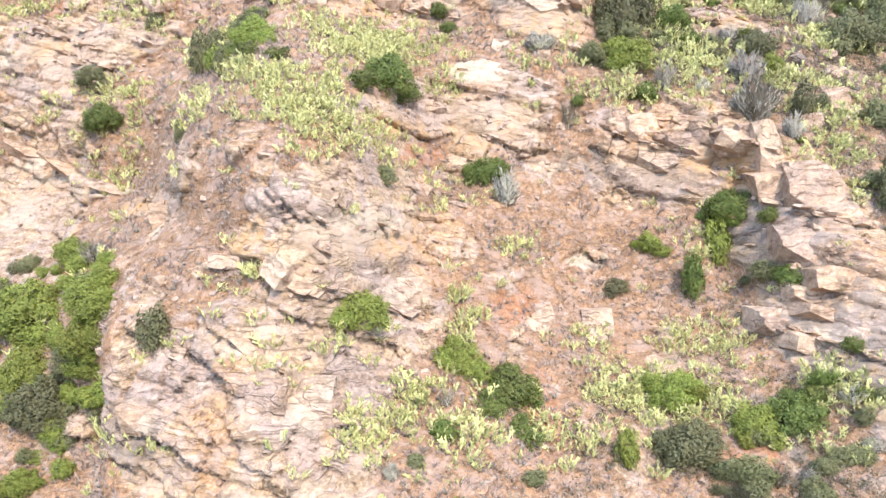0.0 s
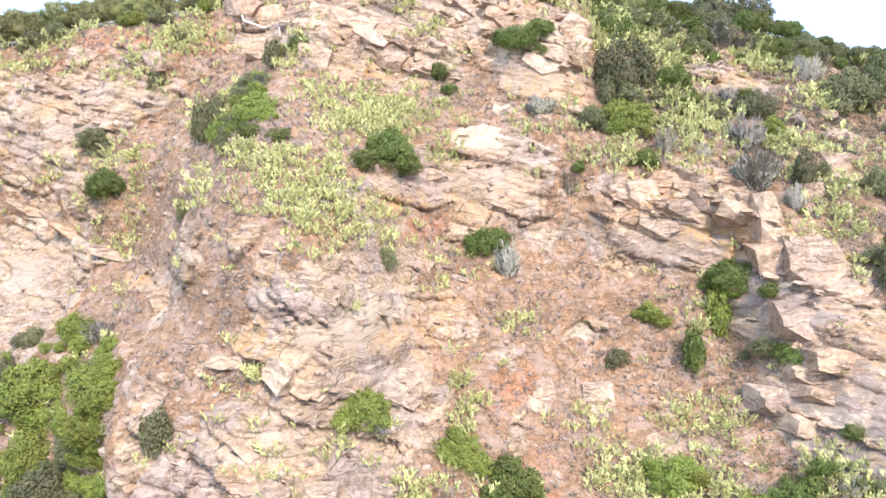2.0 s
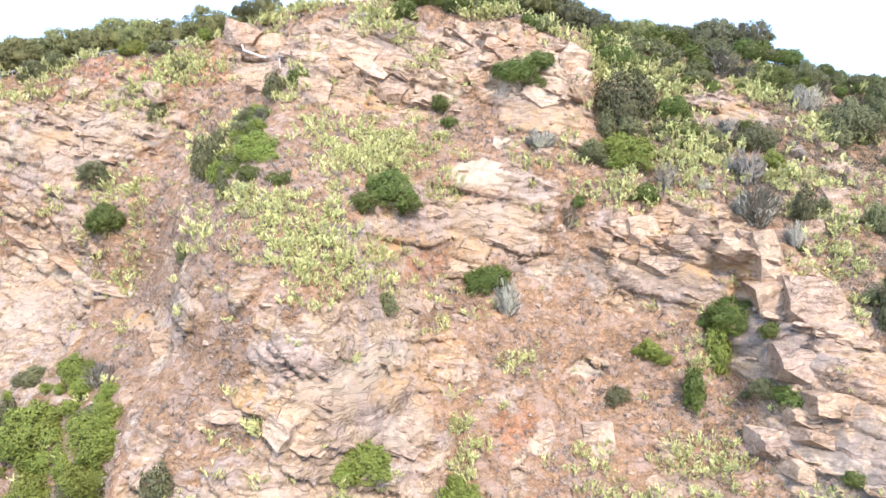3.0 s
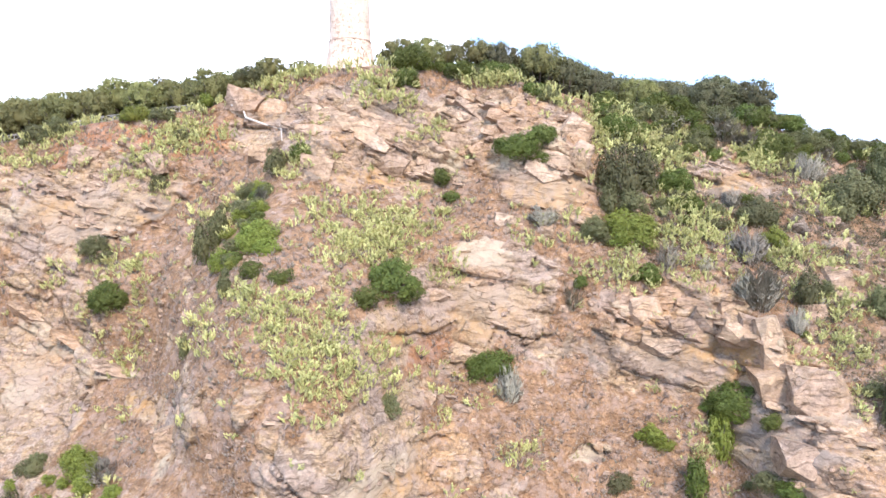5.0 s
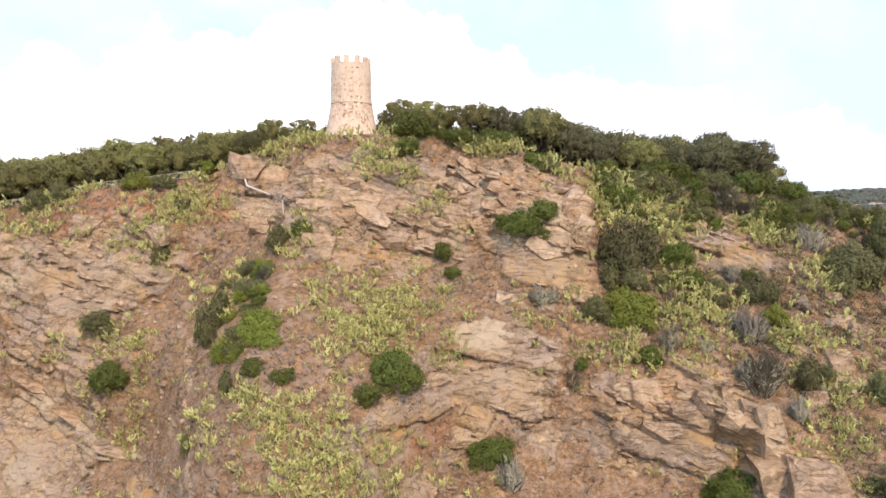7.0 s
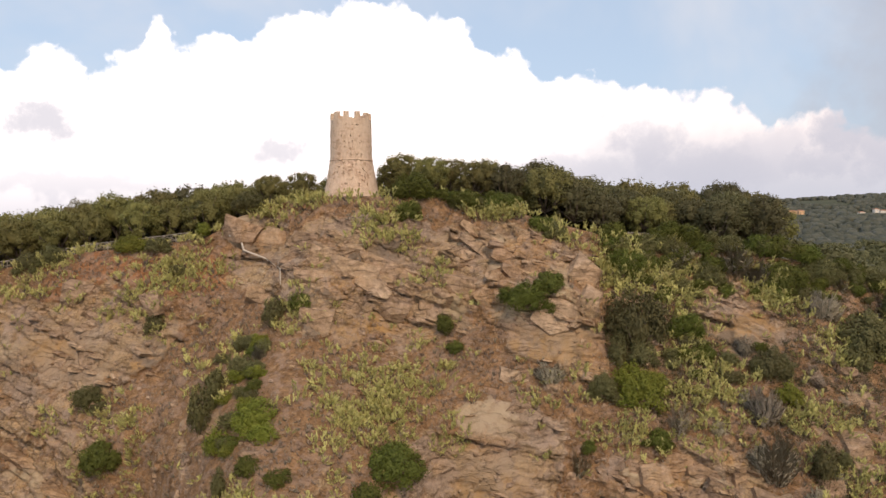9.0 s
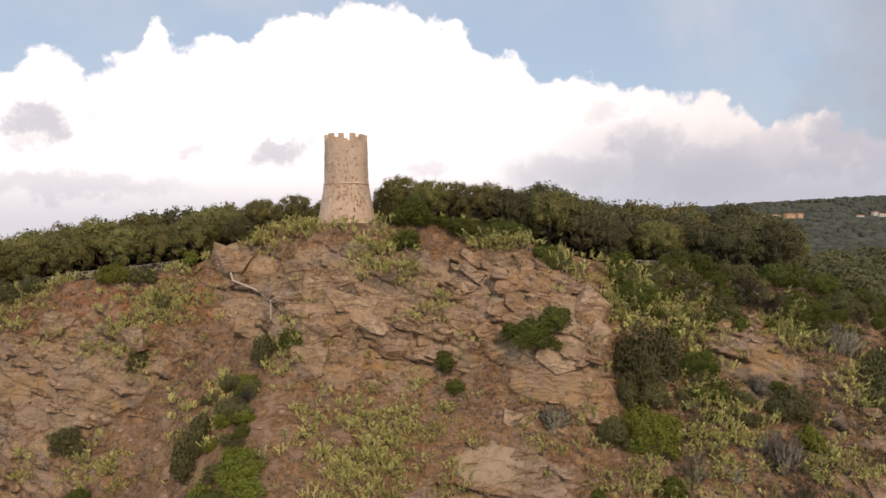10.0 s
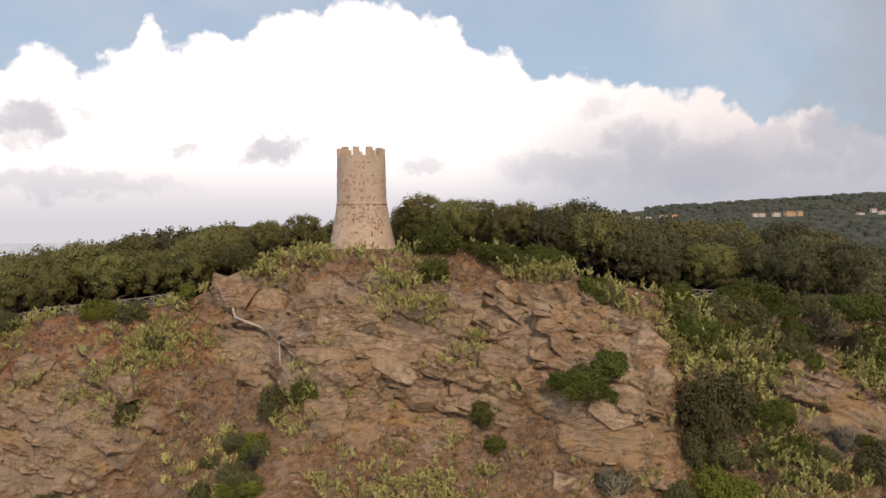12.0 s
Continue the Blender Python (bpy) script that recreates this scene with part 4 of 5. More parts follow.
EAST_SHRUBS = [("mastic", 16, 38.4, 2.3, 2.1), ("olive", 18.3, 44.5, 4.4, 3.5), ("olive", 20.8, 48.2, 3, 3.9), ("broom", 22.6, 44.5, 6.4, 5.9), ("olive", 23.7, 52.8, 6.9, 8.6),
    ("olive", 23.7, 48.4, 3.9, 3.8), ("mastic", 24, 39.1, 3.9, 2), ("mastic", 24.1, 58.9, 5.6, 3.6), ("grey", 26.5, 41.6, 3.4, 4.3), ("mastic", 30.1, 50.4, 6, 3.6),
    ("grey", 30.9, 40.6, 2.9, 2), ("mastic", 31.8, 47.5, 4, 2.8), ("grey", 32.2, 59.9, 5.1, 5.1), ("olive", 35.8, 57.2, 4.8, 4.3), ("grey", 35.9, 37.7, 5.7, 5.8),
    ("grey", 36.7, 42.6, 4.5, 5.6), ("grey", 37.4, 48.7, 3.2, 3.2)]
FAR_EAST_SHRUBS = [("grey", 38.7, 34.6, 2.8, 3.3), ("mastic", 39.3, 33.3, 1.7, 1.6), ("grey", 39.7, 59.1, 6.1, 5.3), ("olive", 39.8, 46, 5.8, 5.8), ("broom", 40.7, 43.2, 3.4, 3.9),
    ("olive", 41, 37.4, 3.4, 4.4), ("grey", 42.2, 57.1, 4.4, 4.4), ("olive", 44.8, 27.5, 2.8, 5.7), ("mastic", 46.1, 56.5, 6.4, 5.3), ("olive", 49.4, 36.8, 2.8, 4.6),
    ("grey", 50, 53, 4.9, 4.6), ("olive", 52, 56.5, 5.6, 4.5), ("olive", 54.1, 48.4, 8.2, 8.4), ("olive", 61.4, 52.2, 5.6, 7.5)]
SPUR_SHRUBS = [("olive", -45.1, 17.2, 2.7, 4.1), ("broom", -40.9, 15.4, 7.1, 7.1), ("broom", -39.2, 10.5, 5.7, 5.7), ("broom", -37.4, 20.7, 5.9, 3.6), ("olive", -36.2, 7.1, 7.1, 5.3),
    ("broom", -36.2, 1.9, 4.1, 2.6), ("grey", -33.9, 22, 3.7, 3.7), ("olive", -33.7, 11.5, 4.1, 3.5), ("broom", -31.1, 17.4, 6, 4.9), ("broom", -31.1, 14.1, 5.5, 3.8),
    ("olive", -22, 16.1, 3.2, 3.7), ("broom", -6.8, 17.1, 4.6, 4.6), ("grey", -3.7, 7.2, 1.6, 1.5), ("olive", -2, 7.3, 1.5, 1.6), ("mastic", -0, 8.5, 2.6, 2.2), ("grey", 0.2, 10.7, 1.8, 1.8),
    ("broom", 1.5, 12.6, 4.5, 3.8)]
LOW_SHRUBS = [("mastic", 5.3, 9.8, 5.3, 5.3), ("mastic", 6.4, 7.6, 3, 3), ("broom", 14.8, 5.5, 2.5, 3), ("olive", 18.9, 16.9, 3.1, 2.9), ("olive", 20.1, 4.8, 6.3, 5.2),
    ("broom", 20.9, 8.3, 6.1, 3.1), ("broom", 23, 21.4, 3.8, 2.6), ("olive", 23.7, 3.5, 5.6, 3), ("mastic", 26.4, 17.9, 3.4, 5.1), ("broom", 26.5, 6.3, 4.8, 4.1), ("broom", 30, 21.4, 4, 5.3),
    ("mastic", 30.2, 7.5, 5.4, 4.6), ("mastic", 31.7, 25.7, 5.7, 4.5), ("olive", 32.6, 18.6, 3.8, 2.9), ("mastic", 32.9, 9.9, 3.4, 1.7), ("mastic", 34.6, 18.6, 3.8, 3.3),
    ("olive", 45, 27.9, 2.7, 6.2)]
RIM_SHRUBS = [("olive", -28.4, 67.0, 4.8, 3.4), ("mastic", -5.0, 68.6, 6.4, 6.0), ("olive", -60, 59.0, 4.4, 3.6), ("olive", -56.5, 59.6, 4.6, 3.4), ("mastic", 7.5, 67.0, 4.6, 4.2), ("broom", -34.5, 63.2, 3.0, 2.2)]


def build_shrub(kind, x, z, w, h, turn, fine=1, joined=None, beside=None):
    """One shrub on the face; its low side boughs hang beside it, and the joined ones go into one thicket."""
    small, large, label = BUSHES[kind]
    pick = int(abs(x) * 7 + turn)
    meshes = large[pick % len(large)] if w > 4 and fine else small[pick % len(small)]
    if kind == "grey" or h > 1.15 * w:                 # upright ones
        base = z - 0.42 * h
        y = float(surface(x, min(base, float(rim(x)))))
        m = scaled(x, y + 0.12 * w, base - 0.10 * h, turn, w, w * 0.95, h * 1.2)
    else:                                              # low ones spread up the slope
        y = float(surface(x, min(z, float(rim(x)))))
        thick = 0.62 * w
        lean = 40 if z < float(rim(x)) - 2.5 else 12
        m = pose(x, y + 0.16 * thick, z - 0.16 * thick, lean) @ Matrix.Diagonal((w * 1.02, (h - 0.3 * thick) * 1.25, thick * 1.15, 1)) @ pose(0, 0, 0, 0, 0, turn)
    if joined is not None:
        g, shape, turned = joined[kind], SHAPE_OF[meshes[1].name], m.to_3x3().inverted().transposed()
        g.add([m @ v for v in shape.v], shape.f)
        g.n.extend((turned @ Vector(n)).normalized() for n in shape.n)
        return None
    if beside is not None:
        return part("side_bough", meshes[1], beside, "", beside.matrix_basis.inverted() @ m)
    names = ("stem", "twig_crown" if kind == "grey" else "foliage")
    return plant("scrub_bush" if kind == "grey" else "shrub", meshes, m, label, "bush", kind + " bushes", names)


# Where the thickets leave the slope open: x, height, half width, half height.
OPEN = [(23.4, 50.6, 4.8, 5.5), (36.5, 52.2, 3.8, 2.3), (50, 41, 5, 4), (16, 56, 4, 5)]


def build_shrubs():
    rnd = random.Random(21)
    for kind, x, z, w, h in LOW_SHRUBS + SPUR_SHRUBS + WEST_SHRUBS + MID_SHRUBS + EAST_SHRUBS + FAR_EAST_SHRUBS + RIM_SHRUBS:
        main = build_shrub(kind, x, z, w, h, rnd.uniform(0, 360))
        if w > 3.4 and h < 1.3 * w:
            for side in (-1, 1):
                s = rnd.uniform(0.42, 0.62)
                build_shrub(kind, x + side * w * rnd.uniform(0.22, 0.36), z - h * rnd.uniform(-0.15, 0.3), w * s, h * s * rnd.uniform(0.8, 1.15), rnd.uniform(0, 360), 0, None, main)
    rest, number = {"mastic": Lump(), "olive": Lump(), "broom": Lump(), "grey": Lump()}, 0
    # thickets: x, height, half width, half height, how many, kinds
    for cx, cz, wx, wz, n, kinds in ((36, 60, 15, 2.6, 46, ("mastic", "mastic", "olive")), (50, 57, 8, 3, 26, ("mastic", "olive", "grey")), (63, 51, 8, 8, 30, ("olive", "mastic")),
                                     (26, 57.5, 5, 3, 12, ("mastic", "olive")), (34, 56, 6, 2, 8, ("mastic", "grey")), (29, 50, 4, 2.5, 7, ("mastic", "olive")),
                                     (-38.5, 11, 9, 9, 62, ("broom", "broom", "broom", "olive")), (-31, 14, 2.2, 6, 14, ("broom", "broom", "olive")), (22, 4, 10, 2.6, 16, ("olive", "broom", "grey")),
                                     (36, 6, 7, 3.5, 12, ("mastic", "olive", "grey")), (30.6, 22, 1.4, 4, 7, ("mastic", "broom")), (-24.5, 45.5, 3, 5, 22, ("olive", "mastic", "broom", "olive")), (-34, 13, 3, 8, 18, ("broom", "broom", "olive")),
                                     (4, 67.4, 8, 0.8, 7, ("mastic", "olive")), (23, 47, 2.5, 4, 6, ("olive", "broom")), (2, 4, 6, 2, 5, ("broom", "olive")), (45, 13, 4, 6, 8, ("grey", "olive")), (58, 56, 8, 2.5, 30, ("mastic", "olive")), (33, 50, 9, 6, 22, ("olive", "mastic", "olive")), (47, 30, 5, 8, 12, ("olive", "grey")), (38, 9, 6, 5, 14, ("mastic", "olive", "grey"))):
        for _ in range(n):
            x, z = rnd.uniform(cx - wx, cx + wx), rnd.uniform(cz - wz, cz + wz)
            z = min(z, float(rim(x)) + 0.6)
            w = rnd.uniform(1.6, 3.2) if wx < 12 else rnd.uniform(2.6, 4.6)
            kind = rnd.choice(kinds)
            if cx < -30 and x > -28.8 or any(((x - a) / c) ** 2 + ((z - b) / d) ** 2 < 1 for a, b, c, d in OPEN):
                continue
            build_shrub(kind, x, z, w, w * rnd.uniform(0.65, 0.9), rnd.uniform(0, 360), 0, rest if number % 2 else None)
            number += 1
    for kind, mat, label in (("mastic", MASTIC, "dark green mastic thicket filling the slope"), ("olive", OLIVE, "grey-green wild olive thicket on the slope"),
                             ("broom", BROOM, "bright green shrub thicket in the gully"), ("grey", GREY, "grey leafless scrub between the shrubs")):
        tagged(new(kind + "_thicket" if kind != "grey" else "scrub_thicket", rest[kind].mesh("thicket", mat)), label, "thicket", kind="stuff")


build_shrubs()


# ---- prickly pears ----
def pear_meshes(seed, pads, stout=1.0):
    """A prickly pear about 1.6 m high: a woody stem and five branches of flat pads."""
    rnd = random.Random(seed)
    branches, wood = [Lump() for _ in range(5)], Lump()

    def pad(g, root, p, up, side, length):
        """Grows a flat pad from vertex root (or from the stem) and gives the numbers of its upper corners."""
        n = up.cross(side).normalized()
        ring = []
        for k in range(5):
            a = 2 * math.pi * k / 5
            along = 0.5 - 0.5 * math.cos(a)
            if k == 0 and root is not None:
                ring.append(root)
                continue
            ring.append(len(g.v))
            g.v.append(p + up * length * along + side * length * 0.22 * math.sin(a) * (0.75 + 0.4 * along))
        mid, m = p + up * length * 0.52, len(g.v)
        g.v.extend((mid + n * length * 0.09, mid - n * length * 0.09))
        for k in range(5):
            g.f.extend(((ring[k], ring[(k + 1) % 5], m), (ring[(k + 1) % 5], ring[k], m + 1)))
        return ring[1:]

    tips = []
    for k in range(5):
        a = k * 1.26 + rnd.uniform(-0.4, 0.4)
        d = Vector((math.cos(a) * 0.35, math.sin(a) * 0.35, 0.3))
        wood.tube([Vector((0, 0, -0.4)), d * 0.5, d], [0.09, 0.07, 0.05], 5)
        tips.append((None, d, (d + Vector((0, 0, 0.3))).normalized(), 0, k))
    made = 0
    while made < pads and tips:
        root, p, up, level, number = tips.pop(0)
        side = Vector((rnd.gauss(0, 1), rnd.gauss(0, 1), rnd.gauss(0, 0.35)))
        side = (side - up * side.dot(up)).normalized()
        corners = pad(branches[number], root, p, up, side, rnd.uniform(0.22, 0.36) * stout)
        made += 1
        for c in rnd.sample(corners, rnd.choice((1, 2, 2, 3)) if level < 5 else 1):
            at = branches[number].v[c]
            d = ((at - p).normalized() + up * 0.4 + Vector((rnd.gauss(0, 0.4), rnd.gauss(0, 0.4), 0.18))).normalized()
            if d.z < -0.2:
                d.z = 0.1
            tips.append((c, at, d.normalized(), level + 1, number))
    return (wood.mesh("stem", BARK), *(g.mesh("branch", PEAR) for g in branches))


PEARS = [pear_meshes(60 + k, n, 0.92) for k, n in enumerate((66, 74, 84, 70))]
SMALL_PEARS = [pear_meshes(66 + k, 40, 1.02) for k in range(3)]
# Stands of prickly pear: x, height, half width, half height, how many.
WEST_PEARS = [(-14.8, 46.7, 2, 2.8, 14), (-59.4, 56.8, 4.7, 3.3, 34), (-54.4, 60.1, 3.7, 1.7, 14), (-50.1, 38.7, 2.1, 1.3, 12), (-43.3, 40.6, 3.2, 1.7, 18), (-41.1, 54.1, 4.1, 3.5, 40), (-39.8, 38.2, 3.1, 3.8, 34),
    (-38.1, 31, 3, 3.1, 30), (-36.1, 57.3, 3.4, 2, 18), (-35.2, 57.8, 4.1, 2.9, 24), (-31.5, 46.1, 1.9, 2.6, 10), (-26.1, 46.4, 1.8, 2.4, 16), (-24.5, 64.8, 1.2, 1.2, 8),
    (-23.7, 7.9, 4.2, 1.2, 10), (-23.5, 35.1, 1.7, 2.1, 16), (-19.1, 53.2, 1.8, 1.8, 14), (-17.8, 54.5, 1.8, 2.8, 16), (-17.4, 36.9, 3.2, 2.4, 42), (-15.5, 19.9, 1.8, 0.6, 9)]
MID_PEARS = [(-14.2, 38, 3.8, 1.6, 26), (-13.2, 14.3, 2.1, 2.2, 10), (-11.3, 34.1, 3.6, 2.1, 62), (-10, 65.3, 2.4, 3.1, 32), (-9.4, 31.7, 3.1, 1.5, 34),
    (-9.2, 42.7, 3.7, 1.5, 30), (-7.3, 45.2, 5.0, 3.2, 140), (-6.9, 64.8, 1.6, 2.5, 12), (-6, 14.5, 2.2, 1.1, 10), (-5.5, 31.6, 3.9, 2.1, 26), (-5, 8.6, 2.5, 1, 26), (-4.9, 60.8, 1.7, 3.2, 16),
    (-3.9, 40.9, 2.6, 2.3, 12), (-2.9, 10.5, 2, 1.2, 34), (-0.9, 58, 1.2, 1.4, 8), (-36, 62.6, 2.2, 1.0, 14), (-27, 66.2, 2, 1.2, 12), (-20, 67.6, 3, 0.9, 22), (0.5, 26.5, 3.1, 1.8, 10), (0.7, 42.4, 2, 3.6, 26)]
EAST_PEARS = [(1.7, 15.7, 1.5, 1.7, 22), (2.2, 8.2, 2.6, 1.4, 26), (6.5, 65.7, 2.8, 1.2, 22), (7, 65.5, 2.6, 0.7, 16), (8.6, 21.2, 1.5, 1.7, 12), (9.8, 6.6, 2.9, 1.4, 24),
    (10.4, 44.7, 2.1, 2.6, 16), (13.2, 11.8, 2.2, 1.2, 12), (14.3, 62.4, 1.9, 1.1, 14), (15.2, 46, 2.1, 2.7, 8), (16.5, 8.5, 2.7, 1.3, 42), (18.8, 5.8, 4.2, 1.1, 20),
    (20.8, 39.5, 4.2, 1.9, 34), (21.1, 8.1, 3.4, 1.4, 40), (22.5, 58, 3.2, 2.8, 44), (23.4, 57.4, 2.7, 2.8, 20), (24.9, 7.6, 2.2, 1.1, 22), (25.1, 61.7, 4.2, 1.2, 20)]
FAR_EAST_PEARS = [(26.8, 12, 3.3, 1.5, 38), (28.5, 20.9, 2.9, 2.3, 26), (29.3, 38.8, 4.3, 2.3, 20), (30.6, 47.7, 4.6, 2, 30), (30.7, 55.2, 3.3, 4.4, 50), (30.9, 55.2, 3.5, 2.1, 26),
    (31.1, 43.1, 4.4, 2.2, 46), (32, 61.4, 6, 1.7, 16), (32.1, 5.5, 3.2, 1, 14), (34.1, 10, 2.9, 1.1, 14), (35.1, 9, 2.2, 1.5, 26), (41, 60.1, 5.3, 2.7, 18), (42.3, 30.1, 3.5, 3.6, 44),
    (42.6, 40.1, 3.4, 2.9, 34), (43, 54.4, 2.6, 2.5, 22), (43.7, 35.6, 2.9, 2.1, 30), (43.8, 54.7, 2.2, 2.2, 24), (49, 49.7, 4.7, 3.7, 40), (49.6, 39.3, 3.1, 2.8, 16)]


def build_pears():
    rnd = random.Random(31)
    placed = 0
    extra = Lump()
    sites = []
    for x, z, wx, wz, n in WEST_PEARS + MID_PEARS + EAST_PEARS + FAR_EAST_PEARS:
        for _ in range(round(n * (1.5 if z > float(rim(x)) - 9 else 1.2))):
            sites.append((rnd.gauss(x, wx * 0.7), rnd.gauss(z, wz * 0.7)))
    for _ in range(260):
        sites.append((rnd.uniform(-62, 62), rnd.uniform(3, 62)))
    rnd.shuffle(sites)
    for x, z in sites:
        top = float(rim(x))
        if z > top - 0.2:
            continue
        if float(spots(SMOOTH, np.array(x), np.array(z))) > 0.4:
            continue
        tall = 1.25 if x > 15 and z > 38 or z > top - 7 else 1.0
        size = rnd.uniform(0.75, 1.55) * tall
        m = scaled(x, float(surface(x, z)) + 0.1, z - 0.15, rnd.uniform(0, 360), size * rnd.uniform(0.85, 1.15), size, size * rnd.uniform(0.8, 1.15), rnd.uniform(0, 28))
        if placed < 300:
            plant("prickly_pear", rnd.choice(PEARS), m, "yellow-green prickly pear cactus growing on the dry slope", "cactus", "prickly pears", ("stem",) + ("branch",) * 5)
        else:
            for me in rnd.choice(SMALL_PEARS)[1:]:
                extra.add([m @ v.co for v in me.vertices], [tuple(p.vertices) for p in me.polygons])
        placed += 1
    for x0, x1, n in ((-29, -18, 15), (-7, 15, 15), (-60, -33, 16), (16, 44, 20)):
        for _ in range(n):
            x = rnd.uniform(x0, x1)
            y = float(face(x, rim(x))) + rnd.uniform(0.2, 3.0)
            size = rnd.uniform(0.9, 1.6)
            m = scaled(x, y, float(inland(x, y)) - 0.2, rnd.uniform(0, 360), size, size, size * rnd.uniform(0.85, 1.15))
            for me in rnd.choice(SMALL_PEARS)[1:]:
                extra.add([m @ v.co for v in me.vertices], [tuple(p.vertices) for p in me.polygons])
    tagged(new("prickly_pear_thicket", extra.mesh("prickly_pear_thicket", PEAR)), "scattered yellow-green prickly pears over the whole slope", "cactus", kind="stuff")


build_pears()


# ---- dry grass and low scrub ----
def build_tufts():
    rnd = random.Random(41)
    rs = np.random.RandomState(5)
    grass, scrub = Lump(), Lump()
    xs, zs = rs.uniform(-63, 64, 29000), rs.uniform(1, 69, 29000)
    ys, bare, tops = surface(xs, zs), bareness(xs, zs), rim(xs)
    for x, y, z, b, top in zip(xs, ys, zs, bare, tops):
        if z > top or b > 0.45 + rnd.uniform(-0.15, 0.25) or value_noise(np.array(x * 0.35), np.array(z * 0.35)) < 0.42:
            continue
        p = Vector((x, y + 0.05, z))
        s = rnd.uniform(0.25, 0.75)
        target = scrub if rnd.random() < 0.16 else grass
        for _ in range(6 if target is grass else 9):
            d = Vector((rnd.gauss(0, 0.55), rnd.gauss(-0.25, 0.5), rnd.uniform(0.5, 1.2))).normalized() * s * rnd.uniform(0.6, 1.3)
            w = Vector((rnd.gauss(0, 1), rnd.gauss(0, 1), 0)).normalized() * s * 0.10
            target.add([p - w, p + w, p + d * 0.6 + w * 0.7 + Vector((0, 0, 0.04)), p + d], [(0, 1, 2), (0, 2, 3)])
    tagged(new("dry_grass", grass.mesh("dry_grass", STRAW)), "straw-coloured dry grass tufts on the cliff", "grass", kind="stuff")
    tagged(new("low_scrub", scrub.mesh("low_scrub", GREY)), "low grey-brown scrub between the rocks", "scrub", kind="stuff")


build_tufts()


def clumps(seed, count, where, name, mat, label, category, size, leaves, leaf_size, west=-63):
    """Low growth joined over the slope: where(x, z) gives how thickly it grows."""
    rnd = random.Random(seed)
    g = Lump()
    rs = np.random.RandomState(seed)
    xs, zs = rs.uniform(west, 64, count), rs.uniform(2, 66, count)
    keep = (zs < rim(xs) - 0.3) & (rs.rand(count) < where(xs, zs))
    xs, zs = xs[keep], zs[keep]
    for x, z, y in zip(xs, zs, surface(xs, zs)):
        p = Vector((x, y + 0.1, z - 0.1))
        s = rnd.uniform(*size)
        for _ in range(leaves):
            d = Vector((rnd.gauss(0, 0.7), rnd.gauss(-0.3, 0.6), abs(rnd.gauss(0.35, 0.4)))).normalized()
            leaf(g, p + d * s * rnd.uniform(0.4, 1.1), (d + Vector((0, 0, 0.3))).normalized(), leaf_size, rnd, d)
    tagged(new(name, g.mesh(name, mat)), label, category, kind="stuff")


def open_soil(x, z):
    return np.clip(1.25 - 2.0 * bareness(x, z), 0, 1) * (1 - spots(SMOOTH, x, z))


def build_heath():
    """Low dry heath and green undergrowth."""
    clumps(71, 7500, lambda x, z: open_soil(x, z) * np.clip(0.75 + 2.2 * fbm(x * 0.16 + 50, z * 0.16, 3), 0, 1), "dry_heath", HEATH, "low brown dry heath clumps over the slope", "scrub", (0.35, 0.95), 30, 0.07)
    east = lambda x, z: blend(x, 14, 26) * blend(z, 38, 46) + 0.6 * blend(x, 30, 40) + 0.8 * blend(z, 12, 7) * blend(x, 0, 12) + 0.5 * blend(z, 20, 12) * blend(x, 20, 30)
    clumps(72, 13000, lambda x, z: np.clip(east(x, z), 0, 1) * np.clip(1.5 - 1.7 * bareness(x, z), 0, 1) * np.clip(0.6 + 2.2 * fbm(x * 0.2 + 9, z * 0.2 + 70, 3), 0, 1), "green_undergrowth", UNDERGROWTH, "low dark brown-green undergrowth between the cacti", "scrub", (0.4, 1.15), 34, 0.085, 10)
    clumps(73, 6500, lambda x, z: np.clip(0.25 + 0.6 * east(x, z), 0, 1) * open_soil(x, z) * np.clip(0.3 + 3.0 * fbm(x * 0.25 + 90, z * 0.25, 3), 0, 1), "dry_brush", GREY, "grey leafless brush between the rocks", "scrub", (0.4, 1.1), 34, 0.06)


build_heath()


# ---- loose rock ----
def rock_mesh(seed, flat, name="boulder", cuts=9):
    """An angular block with broken corners, about one across."""
    rnd = random.Random(seed)
    bm = bmesh.new()
    bmesh.ops.create_cube(bm, size=1.0)
    if cuts > 3:
        bmesh.ops.subdivide_edges(bm, edges=bm.edges[:], cuts=1, use_grid_fill=True)
    for _ in range(cuts):
        n = Vector((rnd.gauss(0, 1), rnd.gauss(0, 1), rnd.gauss(0, 1))).normalized()
        cut = bmesh.ops.bisect_plane(bm, geom=bm.verts[:] + bm.edges[:] + bm.faces[:], plane_co=n * rnd.uniform(0.33, 0.5), plane_no=n, clear_outer=True)
        edges = [e for e in cut["geom_cut"] if isinstance(e, bmesh.types.BMEdge)]
        if edges:
            bmesh.ops.contextual_create(bm, geom=edges)
    for v in bm.verts:
        v.co += Vector((rnd.uniform(-1, 1), rnd.uniform(-1, 1), rnd.uniform(-1, 1))) * 0.04
        v.co.z *= flat
    me = bpy.data.meshes.new(name)
    bm.to_mesh(me)
    bm.free()
    me.materials.append(STONE)
    return me


ROCKS = [rock_mesh(80 + k, f) for k, f in enumerate((0.75, 0.9, 0.55, 0.8))]
SLABS = [rock_mesh(90 + k, f, "rock_slab") for k, f in enumerate((0.26, 0.2, 0.34))]
CHIPS = [rock_mesh(100 + k, 0.7, "chip", 3) for k in range(4)]
